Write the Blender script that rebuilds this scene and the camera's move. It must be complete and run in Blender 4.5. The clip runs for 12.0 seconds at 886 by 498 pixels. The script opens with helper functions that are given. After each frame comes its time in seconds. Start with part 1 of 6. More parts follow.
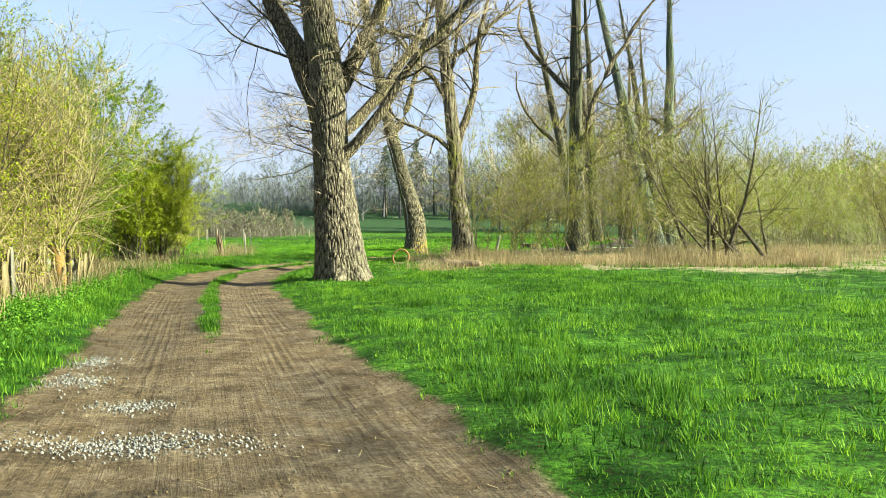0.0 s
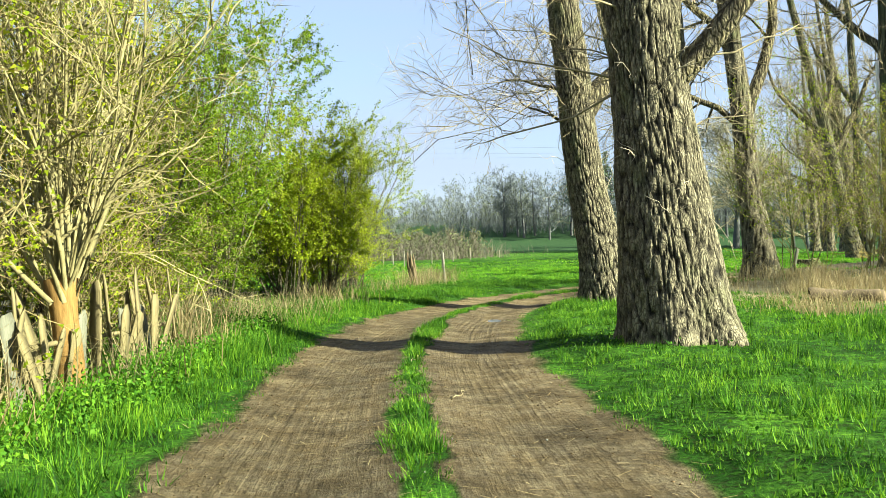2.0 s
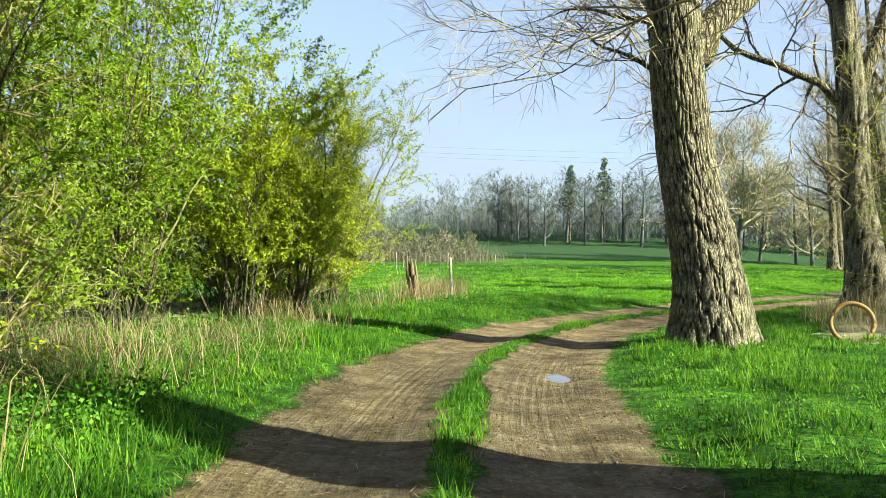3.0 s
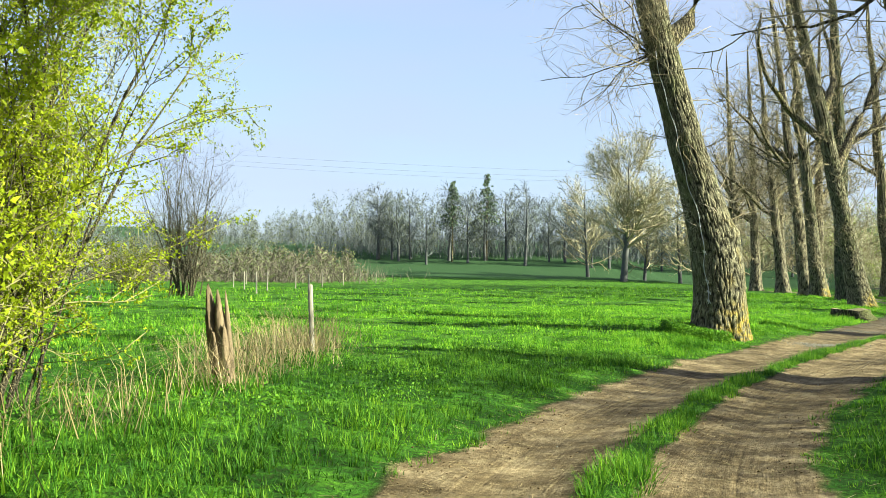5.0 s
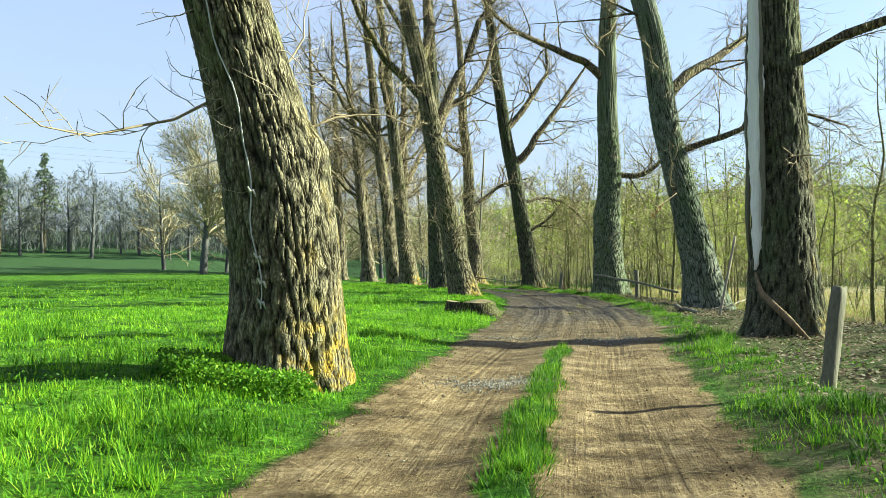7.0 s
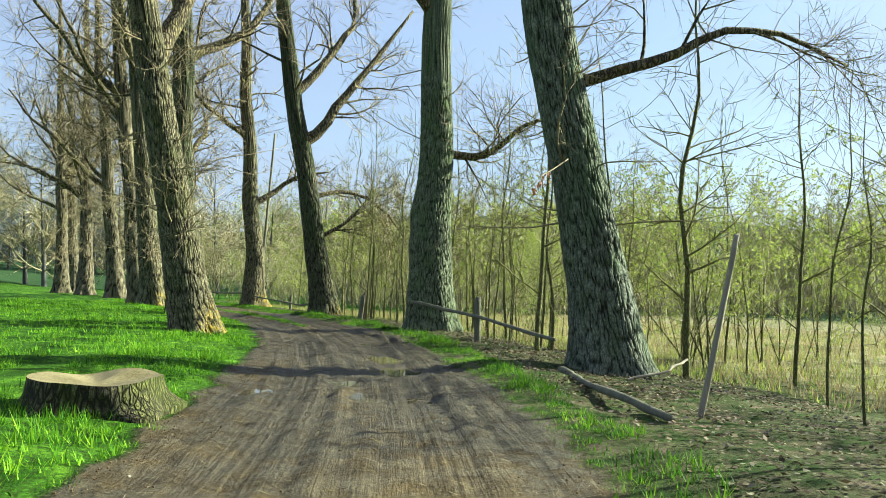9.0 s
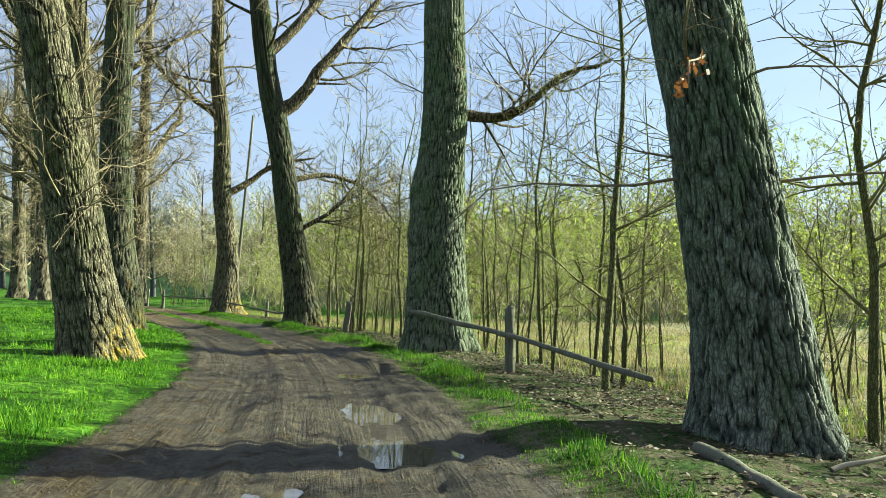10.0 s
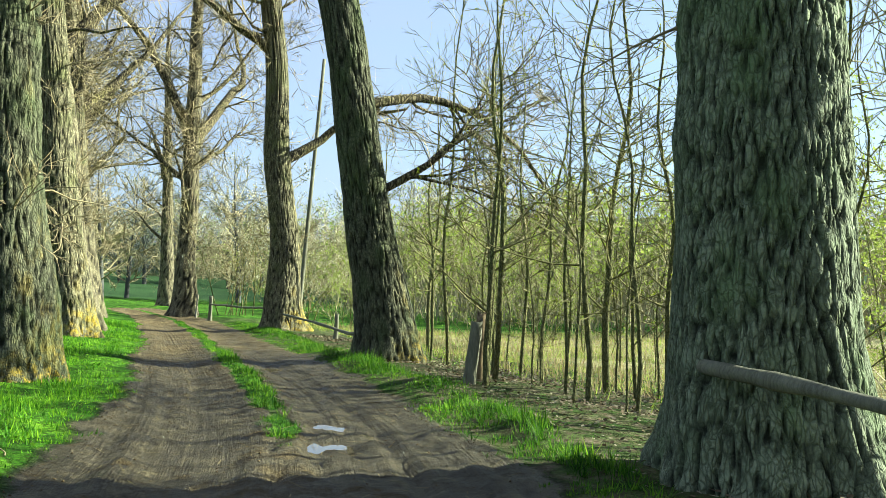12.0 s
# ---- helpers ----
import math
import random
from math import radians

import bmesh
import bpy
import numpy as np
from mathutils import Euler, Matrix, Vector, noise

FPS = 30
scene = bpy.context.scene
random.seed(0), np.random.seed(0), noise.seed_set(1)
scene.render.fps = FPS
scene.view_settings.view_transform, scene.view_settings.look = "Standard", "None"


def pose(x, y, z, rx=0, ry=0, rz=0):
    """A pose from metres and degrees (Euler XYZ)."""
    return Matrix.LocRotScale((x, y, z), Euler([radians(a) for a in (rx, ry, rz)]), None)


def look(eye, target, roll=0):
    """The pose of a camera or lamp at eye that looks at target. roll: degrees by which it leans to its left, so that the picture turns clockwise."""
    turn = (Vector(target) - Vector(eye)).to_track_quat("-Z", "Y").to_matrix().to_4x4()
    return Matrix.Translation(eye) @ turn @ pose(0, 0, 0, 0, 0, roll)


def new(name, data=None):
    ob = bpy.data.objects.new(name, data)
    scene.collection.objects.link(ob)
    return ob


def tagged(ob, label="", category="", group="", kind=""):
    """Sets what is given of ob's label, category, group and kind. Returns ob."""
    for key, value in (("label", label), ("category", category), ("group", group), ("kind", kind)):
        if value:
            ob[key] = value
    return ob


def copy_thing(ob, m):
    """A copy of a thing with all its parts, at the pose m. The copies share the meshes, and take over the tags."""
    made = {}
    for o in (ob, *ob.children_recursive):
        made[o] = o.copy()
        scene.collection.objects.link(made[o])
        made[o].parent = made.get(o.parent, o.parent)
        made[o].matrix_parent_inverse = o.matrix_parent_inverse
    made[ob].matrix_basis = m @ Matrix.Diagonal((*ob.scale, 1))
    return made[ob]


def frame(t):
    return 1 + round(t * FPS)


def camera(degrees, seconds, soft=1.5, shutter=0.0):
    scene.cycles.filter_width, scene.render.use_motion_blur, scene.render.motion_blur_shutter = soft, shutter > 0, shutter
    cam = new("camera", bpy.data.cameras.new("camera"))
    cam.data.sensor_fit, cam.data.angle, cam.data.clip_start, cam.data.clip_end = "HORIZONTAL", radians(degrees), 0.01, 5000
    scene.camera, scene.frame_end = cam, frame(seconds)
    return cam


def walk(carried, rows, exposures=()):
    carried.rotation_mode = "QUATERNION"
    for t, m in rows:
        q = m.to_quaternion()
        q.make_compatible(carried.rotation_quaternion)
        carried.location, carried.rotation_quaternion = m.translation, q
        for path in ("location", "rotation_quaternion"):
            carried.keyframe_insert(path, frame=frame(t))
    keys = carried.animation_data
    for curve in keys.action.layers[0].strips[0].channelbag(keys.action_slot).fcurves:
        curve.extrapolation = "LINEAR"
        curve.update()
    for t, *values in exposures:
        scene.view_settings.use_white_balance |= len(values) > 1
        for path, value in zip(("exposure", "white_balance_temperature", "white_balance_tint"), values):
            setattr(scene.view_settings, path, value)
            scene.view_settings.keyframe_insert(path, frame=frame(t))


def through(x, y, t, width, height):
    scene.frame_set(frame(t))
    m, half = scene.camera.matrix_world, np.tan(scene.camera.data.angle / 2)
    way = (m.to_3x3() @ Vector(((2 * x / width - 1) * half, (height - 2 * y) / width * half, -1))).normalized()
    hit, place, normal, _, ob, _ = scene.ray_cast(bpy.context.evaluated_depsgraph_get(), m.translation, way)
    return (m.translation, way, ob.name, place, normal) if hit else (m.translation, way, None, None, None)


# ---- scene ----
cam = camera(54.0, 12.0, soft=0.8)

PATH = [
    (0, (0.405, 1.769, 1.489), (0.381, 3.768, 1.441), -0.2),
    (0.5, (-0.287, 4.473, 1.422), (-0.504, 6.461, 1.385), -0.9),
    (1, (-1.111, 7.327, 1.379), (-1.45, 9.298, 1.357), -1.3),
    (1.5, (-2.015, 10.322, 1.319), (-2.416, 12.281, 1.314), -1.4),
    (2, (-2.991, 13.413, 1.303), (-3.423, 15.366, 1.31), -1.6),
    (2.1, (-3.197, 14.057, 1.315), (-3.63, 16.009, 1.319), -1.7),
    (2.5, (-4.027, 16.832, 1.281), (-4.455, 18.786, 1.3), -0.9),
    (2.7, (-4.413, 18.082, 1.321), (-4.838, 20.036, 1.331), 0.2),
    (4.3, (-6.409, 26.416, 1.467), (-6.775, 28.381, 1.516), 1.2),
    (4.5, (-6.535, 27.487, 1.493), (-6.849, 29.462, 1.545), 0.9),
    (5, (-6.707, 30.142, 1.484), (-6.84, 32.137, 1.541), 0.7),
    (5.5, (-6.433, 33.117, 1.422), (-6.318, 35.113, 1.479), -0.0),
    (6, (-5.867, 36.001, 1.368), (-5.502, 37.966, 1.42), 0.2),
    (6.5, (-4.944, 38.689, 1.298), (-4.344, 40.597, 1.337), 0.2),
    (7, (-3.723, 41.448, 1.279), (-2.946, 43.29, 1.322), -0.3),
    (7.5, (-2.333, 44.055, 1.305), (-1.408, 45.828, 1.353), -0.1),
    (7.7, (-1.726, 45.117, 1.321), (-0.746, 46.86, 1.372), -0.1),
    (9.3, (4.669, 54.606, 1.383), (5.823, 56.236, 1.472), 1.5),
    (9.5, (5.359, 55.667, 1.378), (6.513, 57.298, 1.468), 1.5),
    (10, (7.099, 58.531, 1.376), (8.254, 60.161, 1.472), 1.4),
    (10.5, (8.771, 61.454, 1.386), (9.923, 63.085, 1.488), 1.9),
    (11, (10.369, 64.302, 1.349), (11.487, 65.957, 1.455), 2.2),
    (11.5, (11.836, 67.208, 1.339), (12.899, 68.898, 1.437), 1.8),
    (12, (13.007, 70.035, 1.364), (13.98, 71.779, 1.468), 1.4),
]
walk(cam, [(t, look(eye, target, roll)) for t, eye, target, roll in PATH], exposures=[(0.0, 2.22, 6250, -2), (2.5, 2.22, 6250, -6), (5.0, 2.21, 6220, -5), (7.0, 2.20, 6200, -7), (9.5, 2.02, 6100, -8), (11.0, 2.02, 6100, -8), (12.0, 2.24, 6100, -10)])

# ---- light ----
SUN_DIR = Vector((0.962, -0.24, 0.46)).normalized()   # towards the sun
world = bpy.data.worlds.new("sky")
scene.world = world
world.use_nodes = True
wn = world.node_tree.nodes
sky = wn.new("ShaderNodeTexSky")
sky.sky_type = "NISHITA"
sky.sun_disc = False
sky.sun_elevation = math.asin(SUN_DIR.z)
sky.sun_rotation = math.atan2(SUN_DIR.x, SUN_DIR.y)
sky.altitude = 50.0
sky.air_density = 1.0
sky.dust_density = 1.6
sky.ozone_density = 3.5
wn["Background"].inputs["Strength"].default_value = 0.07
# thin high haze over the blue
wl = world.node_tree.links
wco = wn.new("ShaderNodeTexCoord")
wmap = wn.new("ShaderNodeMapping")
wmap.inputs["Scale"].default_value = (1.2, 1.2, 5.0)
wl.new(wco.outputs["Generated"], wmap.inputs["Vector"])
veil = wn.new("ShaderNodeTexNoise")
veil.inputs["Scale"].default_value = 1.6
veil.inputs["Detail"].default_value = 5
wl.new(wmap.outputs[0], veil.inputs["Vector"])
amount = wn.new("ShaderNodeMapRange")
amount.inputs["From Min"].default_value, amount.inputs["From Max"].default_value = 0.35, 0.7
amount.inputs["To Min"].default_value, amount.inputs["To Max"].default_value = 0.55, 0.78
wl.new(veil.outputs[0], amount.inputs["Value"])
haze = wn.new("ShaderNodeMix")
haze.data_type = "RGBA"
wl.new(amount.outputs[0], haze.inputs[0])
wl.new(sky.outputs[0], haze.inputs[6])
haze.inputs[7].default_value = (2.2, 2.14, 2.95, 1)
wl.new(haze.outputs[2], wn["Background"].inputs["Color"])
sun_data = bpy.data.lights.new("sun", "SUN")
sun_data.energy = 5.0
sun_data.angle = radians(0.55)
sun_data.color = (1.0, 0.92, 0.74)
sun = new("sun", sun_data)
sun.matrix_world = look(SUN_DIR * 100, (0, 0, 0))

# ---- materials ----
def material(name, rough=0.9):
    m = bpy.data.materials.new(name)
    m.use_nodes = True
    n, l = m.node_tree.nodes, m.node_tree.links
    b = n["Principled BSDF"]
    b.inputs["Roughness"].default_value = rough
    b.inputs["Specular IOR Level"].default_value = 0.25
    return m, n, l, b


def noise_node(n, l, coords, scale, detail=4.0, rough=0.6, stretch=(1, 1, 1)):
    mp = n.new("ShaderNodeMapping")
    mp.inputs["Scale"].default_value = stretch
    l.new(coords, mp.inputs["Vector"])
    t = n.new("ShaderNodeTexNoise")
    t.inputs["Scale"].default_value = scale
    t.inputs["Detail"].default_value = detail
    t.inputs["Roughness"].default_value = rough
    l.new(mp.outputs[0], t.inputs["Vector"])
    return t.outputs[0]


def ramp(n, l, fac, *stops):
    r = n.new("ShaderNodeValToRGB")
    e = r.color_ramp.elements
    while len(e) < len(stops):
        e.new(0.5)
    for k, (p, c) in enumerate(stops):
        e[k].position = p
        e[k].color = (*c, 1)
    l.new(fac, r.inputs[0])
    return r.outputs[0]


def mix(n, l, fac, a, b, kind="MIX"):
    x = n.new("ShaderNodeMix")
    x.data_type, x.blend_type = "RGBA", kind
    for socket, value in ((x.inputs[0], fac), (x.inputs[6], a), (x.inputs[7], b)):
        if isinstance(value, (int, float)):
            socket.default_value = value
        elif isinstance(value, tuple):
            socket.default_value = (*value, 1)
        else:
            l.new(value, socket)
    return x.outputs[2]


def calc(n, l, op, a, b=0.0, c=None, clamp=False):
    x = n.new("ShaderNodeMath")
    x.operation, x.use_clamp = op, clamp
    for k, value in enumerate((a, b) if c is None else (a, b, c)):
        if isinstance(value, (int, float)):
            x.inputs[k].default_value = value
        else:
            l.new(value, x.inputs[k])
    return x.outputs[0]


def bumped(n, l, b, height, strength, distance):
    x = n.new("ShaderNodeBump")
    x.inputs["Strength"].default_value = strength
    x.inputs["Distance"].default_value = distance
    l.new(height, x.inputs["Height"])
    l.new(x.outputs[0], b.inputs["Normal"])


TONE = 0.60   # how far the listed colours are toned down


def toned(*cols):
    return [tuple(v * TONE for v in c) for c in cols]


def bark_material(name, dark, mid, light, moss, moss_amount, lichen=0.0, scale=1.0, plates=False):
    """Long upright plates, the furrows between darkened in colour for cork and shade. plates: the mesh itself carries
    them, as the attribute ridge.
    """
    m, n, l, b = material(name, 0.95)
    dark, mid, light, moss = toned(dark, mid, light, moss)
    co = n.new("ShaderNodeTexCoord").outputs["Object"]
    fine = noise_node(n, l, co, 70.0 * scale, 4, 0.7, (1, 1, 0.4))
    blot = noise_node(n, l, co, 1.6, 4, 0.6, (1, 1, 0.6))
    bend = n.new("ShaderNodeTexNoise")
    bend.inputs["Scale"].default_value = 5.0 * scale
    bend.inputs["Detail"].default_value = 2
    l.new(co, bend.inputs["Vector"])
    shift = n.new("ShaderNodeVectorMath")
    shift.operation = "MULTIPLY_ADD"
    l.new(bend.outputs["Color"], shift.inputs[0])
    shift.inputs[1].default_value = (0.09 / scale, 0.09 / scale, 0.2 / scale)
    l.new(co, shift.inputs[2])

    def cells(freq, tall, wide):
        mp = n.new("ShaderNodeMapping")
        mp.inputs["Scale"].default_value = (1, 1, tall)
        l.new(shift.outputs[0], mp.inputs["Vector"])
        v = n.new("ShaderNodeTexVoronoi")
        v.feature = "DISTANCE_TO_EDGE"
        v.inputs["Scale"].default_value = freq * scale
        l.new(mp.outputs[0], v.inputs["Vector"])
        return calc(n, l, "DIVIDE", v.outputs["Distance"], wide, clamp=True)
    small = cells(30.0, 0.3, 0.2)
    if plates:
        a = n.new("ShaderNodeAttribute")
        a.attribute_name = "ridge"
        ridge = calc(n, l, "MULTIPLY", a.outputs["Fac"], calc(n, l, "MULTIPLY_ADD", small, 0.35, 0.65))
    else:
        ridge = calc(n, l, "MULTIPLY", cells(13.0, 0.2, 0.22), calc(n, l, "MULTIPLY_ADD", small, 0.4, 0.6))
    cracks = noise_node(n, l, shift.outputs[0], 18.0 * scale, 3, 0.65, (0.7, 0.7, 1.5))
    # low ridge means dark: brown cork plus the furrow's shade, painted into the tone
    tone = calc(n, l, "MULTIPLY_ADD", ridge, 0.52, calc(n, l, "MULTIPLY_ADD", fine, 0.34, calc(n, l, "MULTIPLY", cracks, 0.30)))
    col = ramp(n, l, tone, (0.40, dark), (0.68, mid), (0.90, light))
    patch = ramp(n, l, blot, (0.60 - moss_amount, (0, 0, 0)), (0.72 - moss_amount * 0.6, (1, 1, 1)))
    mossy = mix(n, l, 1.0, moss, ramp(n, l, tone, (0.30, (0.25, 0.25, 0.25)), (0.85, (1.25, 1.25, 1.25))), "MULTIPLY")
    col = mix(n, l, calc(n, l, "MULTIPLY", patch, 0.75), col, mossy)
    if lichen:
        # yellow crust low down on the weather side, with a thin trail further up
        sep = n.new("ShaderNodeSeparateXYZ")
        l.new(co, sep.inputs[0])
        low = calc(n, l, "MULTIPLY", calc(n, l, "SUBTRACT", lichen, sep.outputs[2]), 1.6, clamp=True)
        weather = calc(n, l, "MULTIPLY_ADD", sep.outputs[0], 1.8, calc(n, l, "MULTIPLY_ADD", sep.outputs[1], -1.0, 0.1), clamp=True)
        spots = ramp(n, l, noise_node(n, l, co, 6.0, 5, 0.7), (0.46, (0, 0, 0)), (0.60, (1, 1, 1)))
        trail = ramp(n, l, noise_node(n, l, co, 3.2, 5, 0.7, (1, 1, 0.4)), (0.52, (0, 0, 0)), (0.66, (1, 1, 1)))
        crust = mix(n, l, 1.0, (0.30, 0.215, 0.026), ramp(n, l, tone, (0.28, (0.3, 0.3, 0.3)), (0.8, (1.2, 1.2, 1.2))), "MULTIPLY")
        col = mix(n, l, calc(n, l, "MULTIPLY", weather, calc(n, l, "MAXIMUM", calc(n, l, "MULTIPLY", low, spots), calc(n, l, "MULTIPLY", trail, 0.3))), col, crust)
    l.new(col, b.inputs["Base Color"])
    bumped(n, l, b, calc(n, l, "ADD", ridge, calc(n, l, "MULTIPLY_ADD", fine, 0.30, calc(n, l, "MULTIPLY", cracks, 0.5))), 1.0, 0.03)
    return m


def leaf_material(name, cols, through=0.35, rough=0.55, drift=0.0):
    """Thin leaves or blades: each island takes its own tone, and some light comes through."""
    m, n, l, b = material(name, rough)
    geo = n.new("ShaderNodeNewGeometry")
    b.inputs["Specular IOR Level"].default_value = 0.12
    stops = [(k / max(1, len(cols) - 1), c) for k, c in enumerate(toned(*cols))]
    col = ramp(n, l, geo.outputs["Random Per Island"], *stops)
    big = noise_node(n, l, geo.outputs["Position"], 0.45, 3, 0.6)
    col = mix(n, l, 1.0, col, ramp(n, l, big, (0.3, (0.62, 0.68, 0.6)), (0.7, (1.25, 1.2, 1.1))), "MULTIPLY")
    if drift:
        tufty = noise_node(n, l, geo.outputs["Position"], 1.1, 4, 0.6)
        col = mix(n, l, drift, col, mix(n, l, 1.0, col, ramp(n, l, tufty, (0.38, (0.30, 0.42, 0.35)), (0.5, (1, 1, 1)), (0.64, (1.5, 1.35, 1.1))), "MULTIPLY"))
    l.new(col, b.inputs["Base Color"])
    tr = n.new("ShaderNodeBsdfTranslucent")
    l.new(col, tr.inputs["Color"])
    ms = n.new("ShaderNodeMixShader")
    ms.inputs[0].default_value = through
    l.new(b.outputs[0], ms.inputs[1])
    l.new(tr.outputs[0], ms.inputs[2])
    l.new(ms.outputs[0], n["Material Output"].inputs["Surface"])
    return m


def plain_material(name, a, c, scale=6.0, rough=0.85, bump=0.3, stretch=(1, 1, 1), metal=0.0):
    m, n, l, b = material(name, rough)
    a, c = toned(a, c)
    co = n.new("ShaderNodeTexCoord").outputs["Object"]
    big = noise_node(n, l, co, scale * 0.25, 3, 0.6, stretch)
    fine = noise_node(n, l, co, scale * 3, 5, 0.7, stretch)
    col = ramp(n, l, calc(n, l, "MULTIPLY_ADD", fine, 0.6, calc(n, l, "MULTIPLY", big, 0.4)), (0.35, a), (0.65, c))
    l.new(col, b.inputs["Base Color"])
    b.inputs["Metallic"].default_value = metal
    bumped(n, l, b, fine, bump, 0.01)
    return m


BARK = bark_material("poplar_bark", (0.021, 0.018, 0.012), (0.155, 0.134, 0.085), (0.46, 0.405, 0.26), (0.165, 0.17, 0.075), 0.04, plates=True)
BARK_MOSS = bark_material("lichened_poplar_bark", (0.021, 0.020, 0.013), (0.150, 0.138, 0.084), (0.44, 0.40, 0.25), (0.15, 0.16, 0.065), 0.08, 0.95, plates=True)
# windscreen glare painted in: grey-green bark made lighter and greener
BARK_GLARE = bark_material("glared_grey_green_bark", (0.027, 0.033, 0.021), (0.16, 0.19, 0.12), (0.37, 0.42, 0.28), (0.15, 0.215, 0.095), 0.12, plates=True)
# shade painted in: mossy poplar bark toned down for trunks seen from their shade side
BARK_SHADED = bark_material("shaded_poplar_bark", (0.017, 0.018, 0.011), (0.095, 0.098, 0.060), (0.24, 0.24, 0.155), (0.10, 0.13, 0.055), 0.12, 0.6, plates=True)
# the same glare painted in, paler still
BARK_GLARE_PALE = bark_material("glared_pale_bark", (0.034, 0.040, 0.029), (0.175, 0.20, 0.148), (0.40, 0.44, 0.35), (0.16, 0.225, 0.12), 0.12, plates=True)
LIMB = bark_material("limb_bark", (0.055, 0.046, 0.028), (0.22, 0.185, 0.108), (0.46, 0.39, 0.23), (0.30, 0.27, 0.09), 0.08)
TWIG = plain_material("poplar_twig", (0.22, 0.175, 0.095), (0.46, 0.38, 0.22), 3, 0.8, 0.1)
TWIG_PALE = plain_material("pale_shoot", (0.45, 0.38, 0.26), (0.62, 0.54, 0.40), 3, 0.7, 0.1)
TWIG_TAN = plain_material("tan_shrub_twig", (0.19, 0.145, 0.055), (0.42, 0.33, 0.14), 3, 0.8, 0.1)
TWIG_OLIVE = plain_material("olive_twig", (0.17, 0.16, 0.06), (0.34, 0.31, 0.12), 3, 0.8, 0.1)
STEM = bark_material("shrub_stem", (0.075, 0.065, 0.04), (0.17, 0.145, 0.085), (0.29, 0.25, 0.15), (0.14, 0.15, 0.05), 0.08, 0.0, 3.0)
SAPLING = bark_material("sapling_bark", (0.17, 0.17, 0.07), (0.33, 0.32, 0.13), (0.50, 0.48, 0.21), (0.30, 0.36, 0.09), 0.15, 0.0, 3.0)
STUMP_BARK = bark_material("mossy_stump_bark", (0.03, 0.026, 0.016), (0.13, 0.115, 0.06), (0.33, 0.29, 0.16), (0.16, 0.20, 0.03), 0.16, 0.0, 1.4)
# aerial haze painted in: twigs of the far woods are paler and bluer
HAZED_TWIG = plain_material("hazed_twig", (0.125, 0.147, 0.152), (0.225, 0.245, 0.24), 0.2, 0.9, 0.0)
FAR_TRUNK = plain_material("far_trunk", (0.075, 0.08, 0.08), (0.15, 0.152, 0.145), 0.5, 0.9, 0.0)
FAR_BROWN = plain_material("far_brown_twig", (0.14, 0.12, 0.088), (0.24, 0.21, 0.155), 0.2, 0.9, 0.0)
# tan twigs lightened for the haze as well
HAZED_TAN = plain_material("hazed_tan_twig", (0.36, 0.315, 0.18), (0.58, 0.52, 0.32), 0.2, 0.9, 0.0)
LEAF_YELLOW = leaf_material("fresh_leaf", [(0.26, 0.36, 0.015), (0.40, 0.50, 0.022), (0.54, 0.62, 0.035)], 0.5)
LEAF_OLIVE = leaf_material("olive_leaf", [(0.16, 0.20, 0.010), (0.28, 0.32, 0.018), (0.43, 0.45, 0.03)], 0.45)
LEAF_GREEN = leaf_material("green_leaf", [(0.15, 0.25, 0.012), (0.25, 0.39, 0.02), (0.38, 0.52, 0.03)], 0.5)
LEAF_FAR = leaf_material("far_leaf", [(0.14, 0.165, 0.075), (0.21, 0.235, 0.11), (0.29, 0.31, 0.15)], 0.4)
LEAF_SPRING = leaf_material("spring_wood_leaf", [(0.30, 0.40, 0.08), (0.43, 0.54, 0.11), (0.60, 0.68, 0.18)], 0.5)
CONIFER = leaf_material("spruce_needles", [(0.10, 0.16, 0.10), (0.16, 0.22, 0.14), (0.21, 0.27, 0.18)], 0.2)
BLOSSOM = leaf_material("cream_blossom", [(0.55, 0.48, 0.30), (0.75, 0.70, 0.50), (0.90, 0.87, 0.72)], 0.4)
RUSSET = leaf_material("russet_leaf", [(0.12, 0.05, 0.02), (0.24, 0.10, 0.035), (0.34, 0.17, 0.06)], 0.3)
STOOL = plain_material("peeled_stool", (0.20, 0.11, 0.03), (0.40, 0.235, 0.07), 9, 0.85, 0.7, (1, 1, 0.15))
CATKIN = leaf_material("willow_bud", [(0.26, 0.30, 0.20), (0.36, 0.40, 0.28)], 0.3)
GRASS = leaf_material("grass_blade", [(0.035, 0.115, 0.014), (0.090, 0.255, 0.022), (0.18, 0.39, 0.032), (0.31, 0.55, 0.044)], 0.45, 0.6, 0.8)
# yellower field grass, with sunlight painted in as a brighter colour
GRASS_FIELD_SUNLIT = leaf_material("sunlit_field_grass_blade", [(0.055, 0.19, 0.018), (0.14, 0.39, 0.028), (0.28, 0.60, 0.040), (0.46, 0.78, 0.060)], 0.45, 0.6, 0.7)
HERB = leaf_material("herb_leaf", [(0.05, 0.15, 0.015), (0.12, 0.30, 0.025), (0.24, 0.48, 0.04)], 0.4, 0.6, 0.6)
DRY = leaf_material("dry_grass", [(0.36, 0.28, 0.14), (0.50, 0.40, 0.22), (0.62, 0.52, 0.32)], 0.35, 0.7)
LITTER = leaf_material("fallen_leaf", [(0.10, 0.07, 0.045), (0.22, 0.165, 0.11), (0.46, 0.41, 0.33)], 0.1, 0.8)
WOOD_GREY = plain_material("weathered_wood", (0.12, 0.12, 0.085), (0.29, 0.285, 0.205), 14, 0.9, 0.6, (1, 1, 0.12))
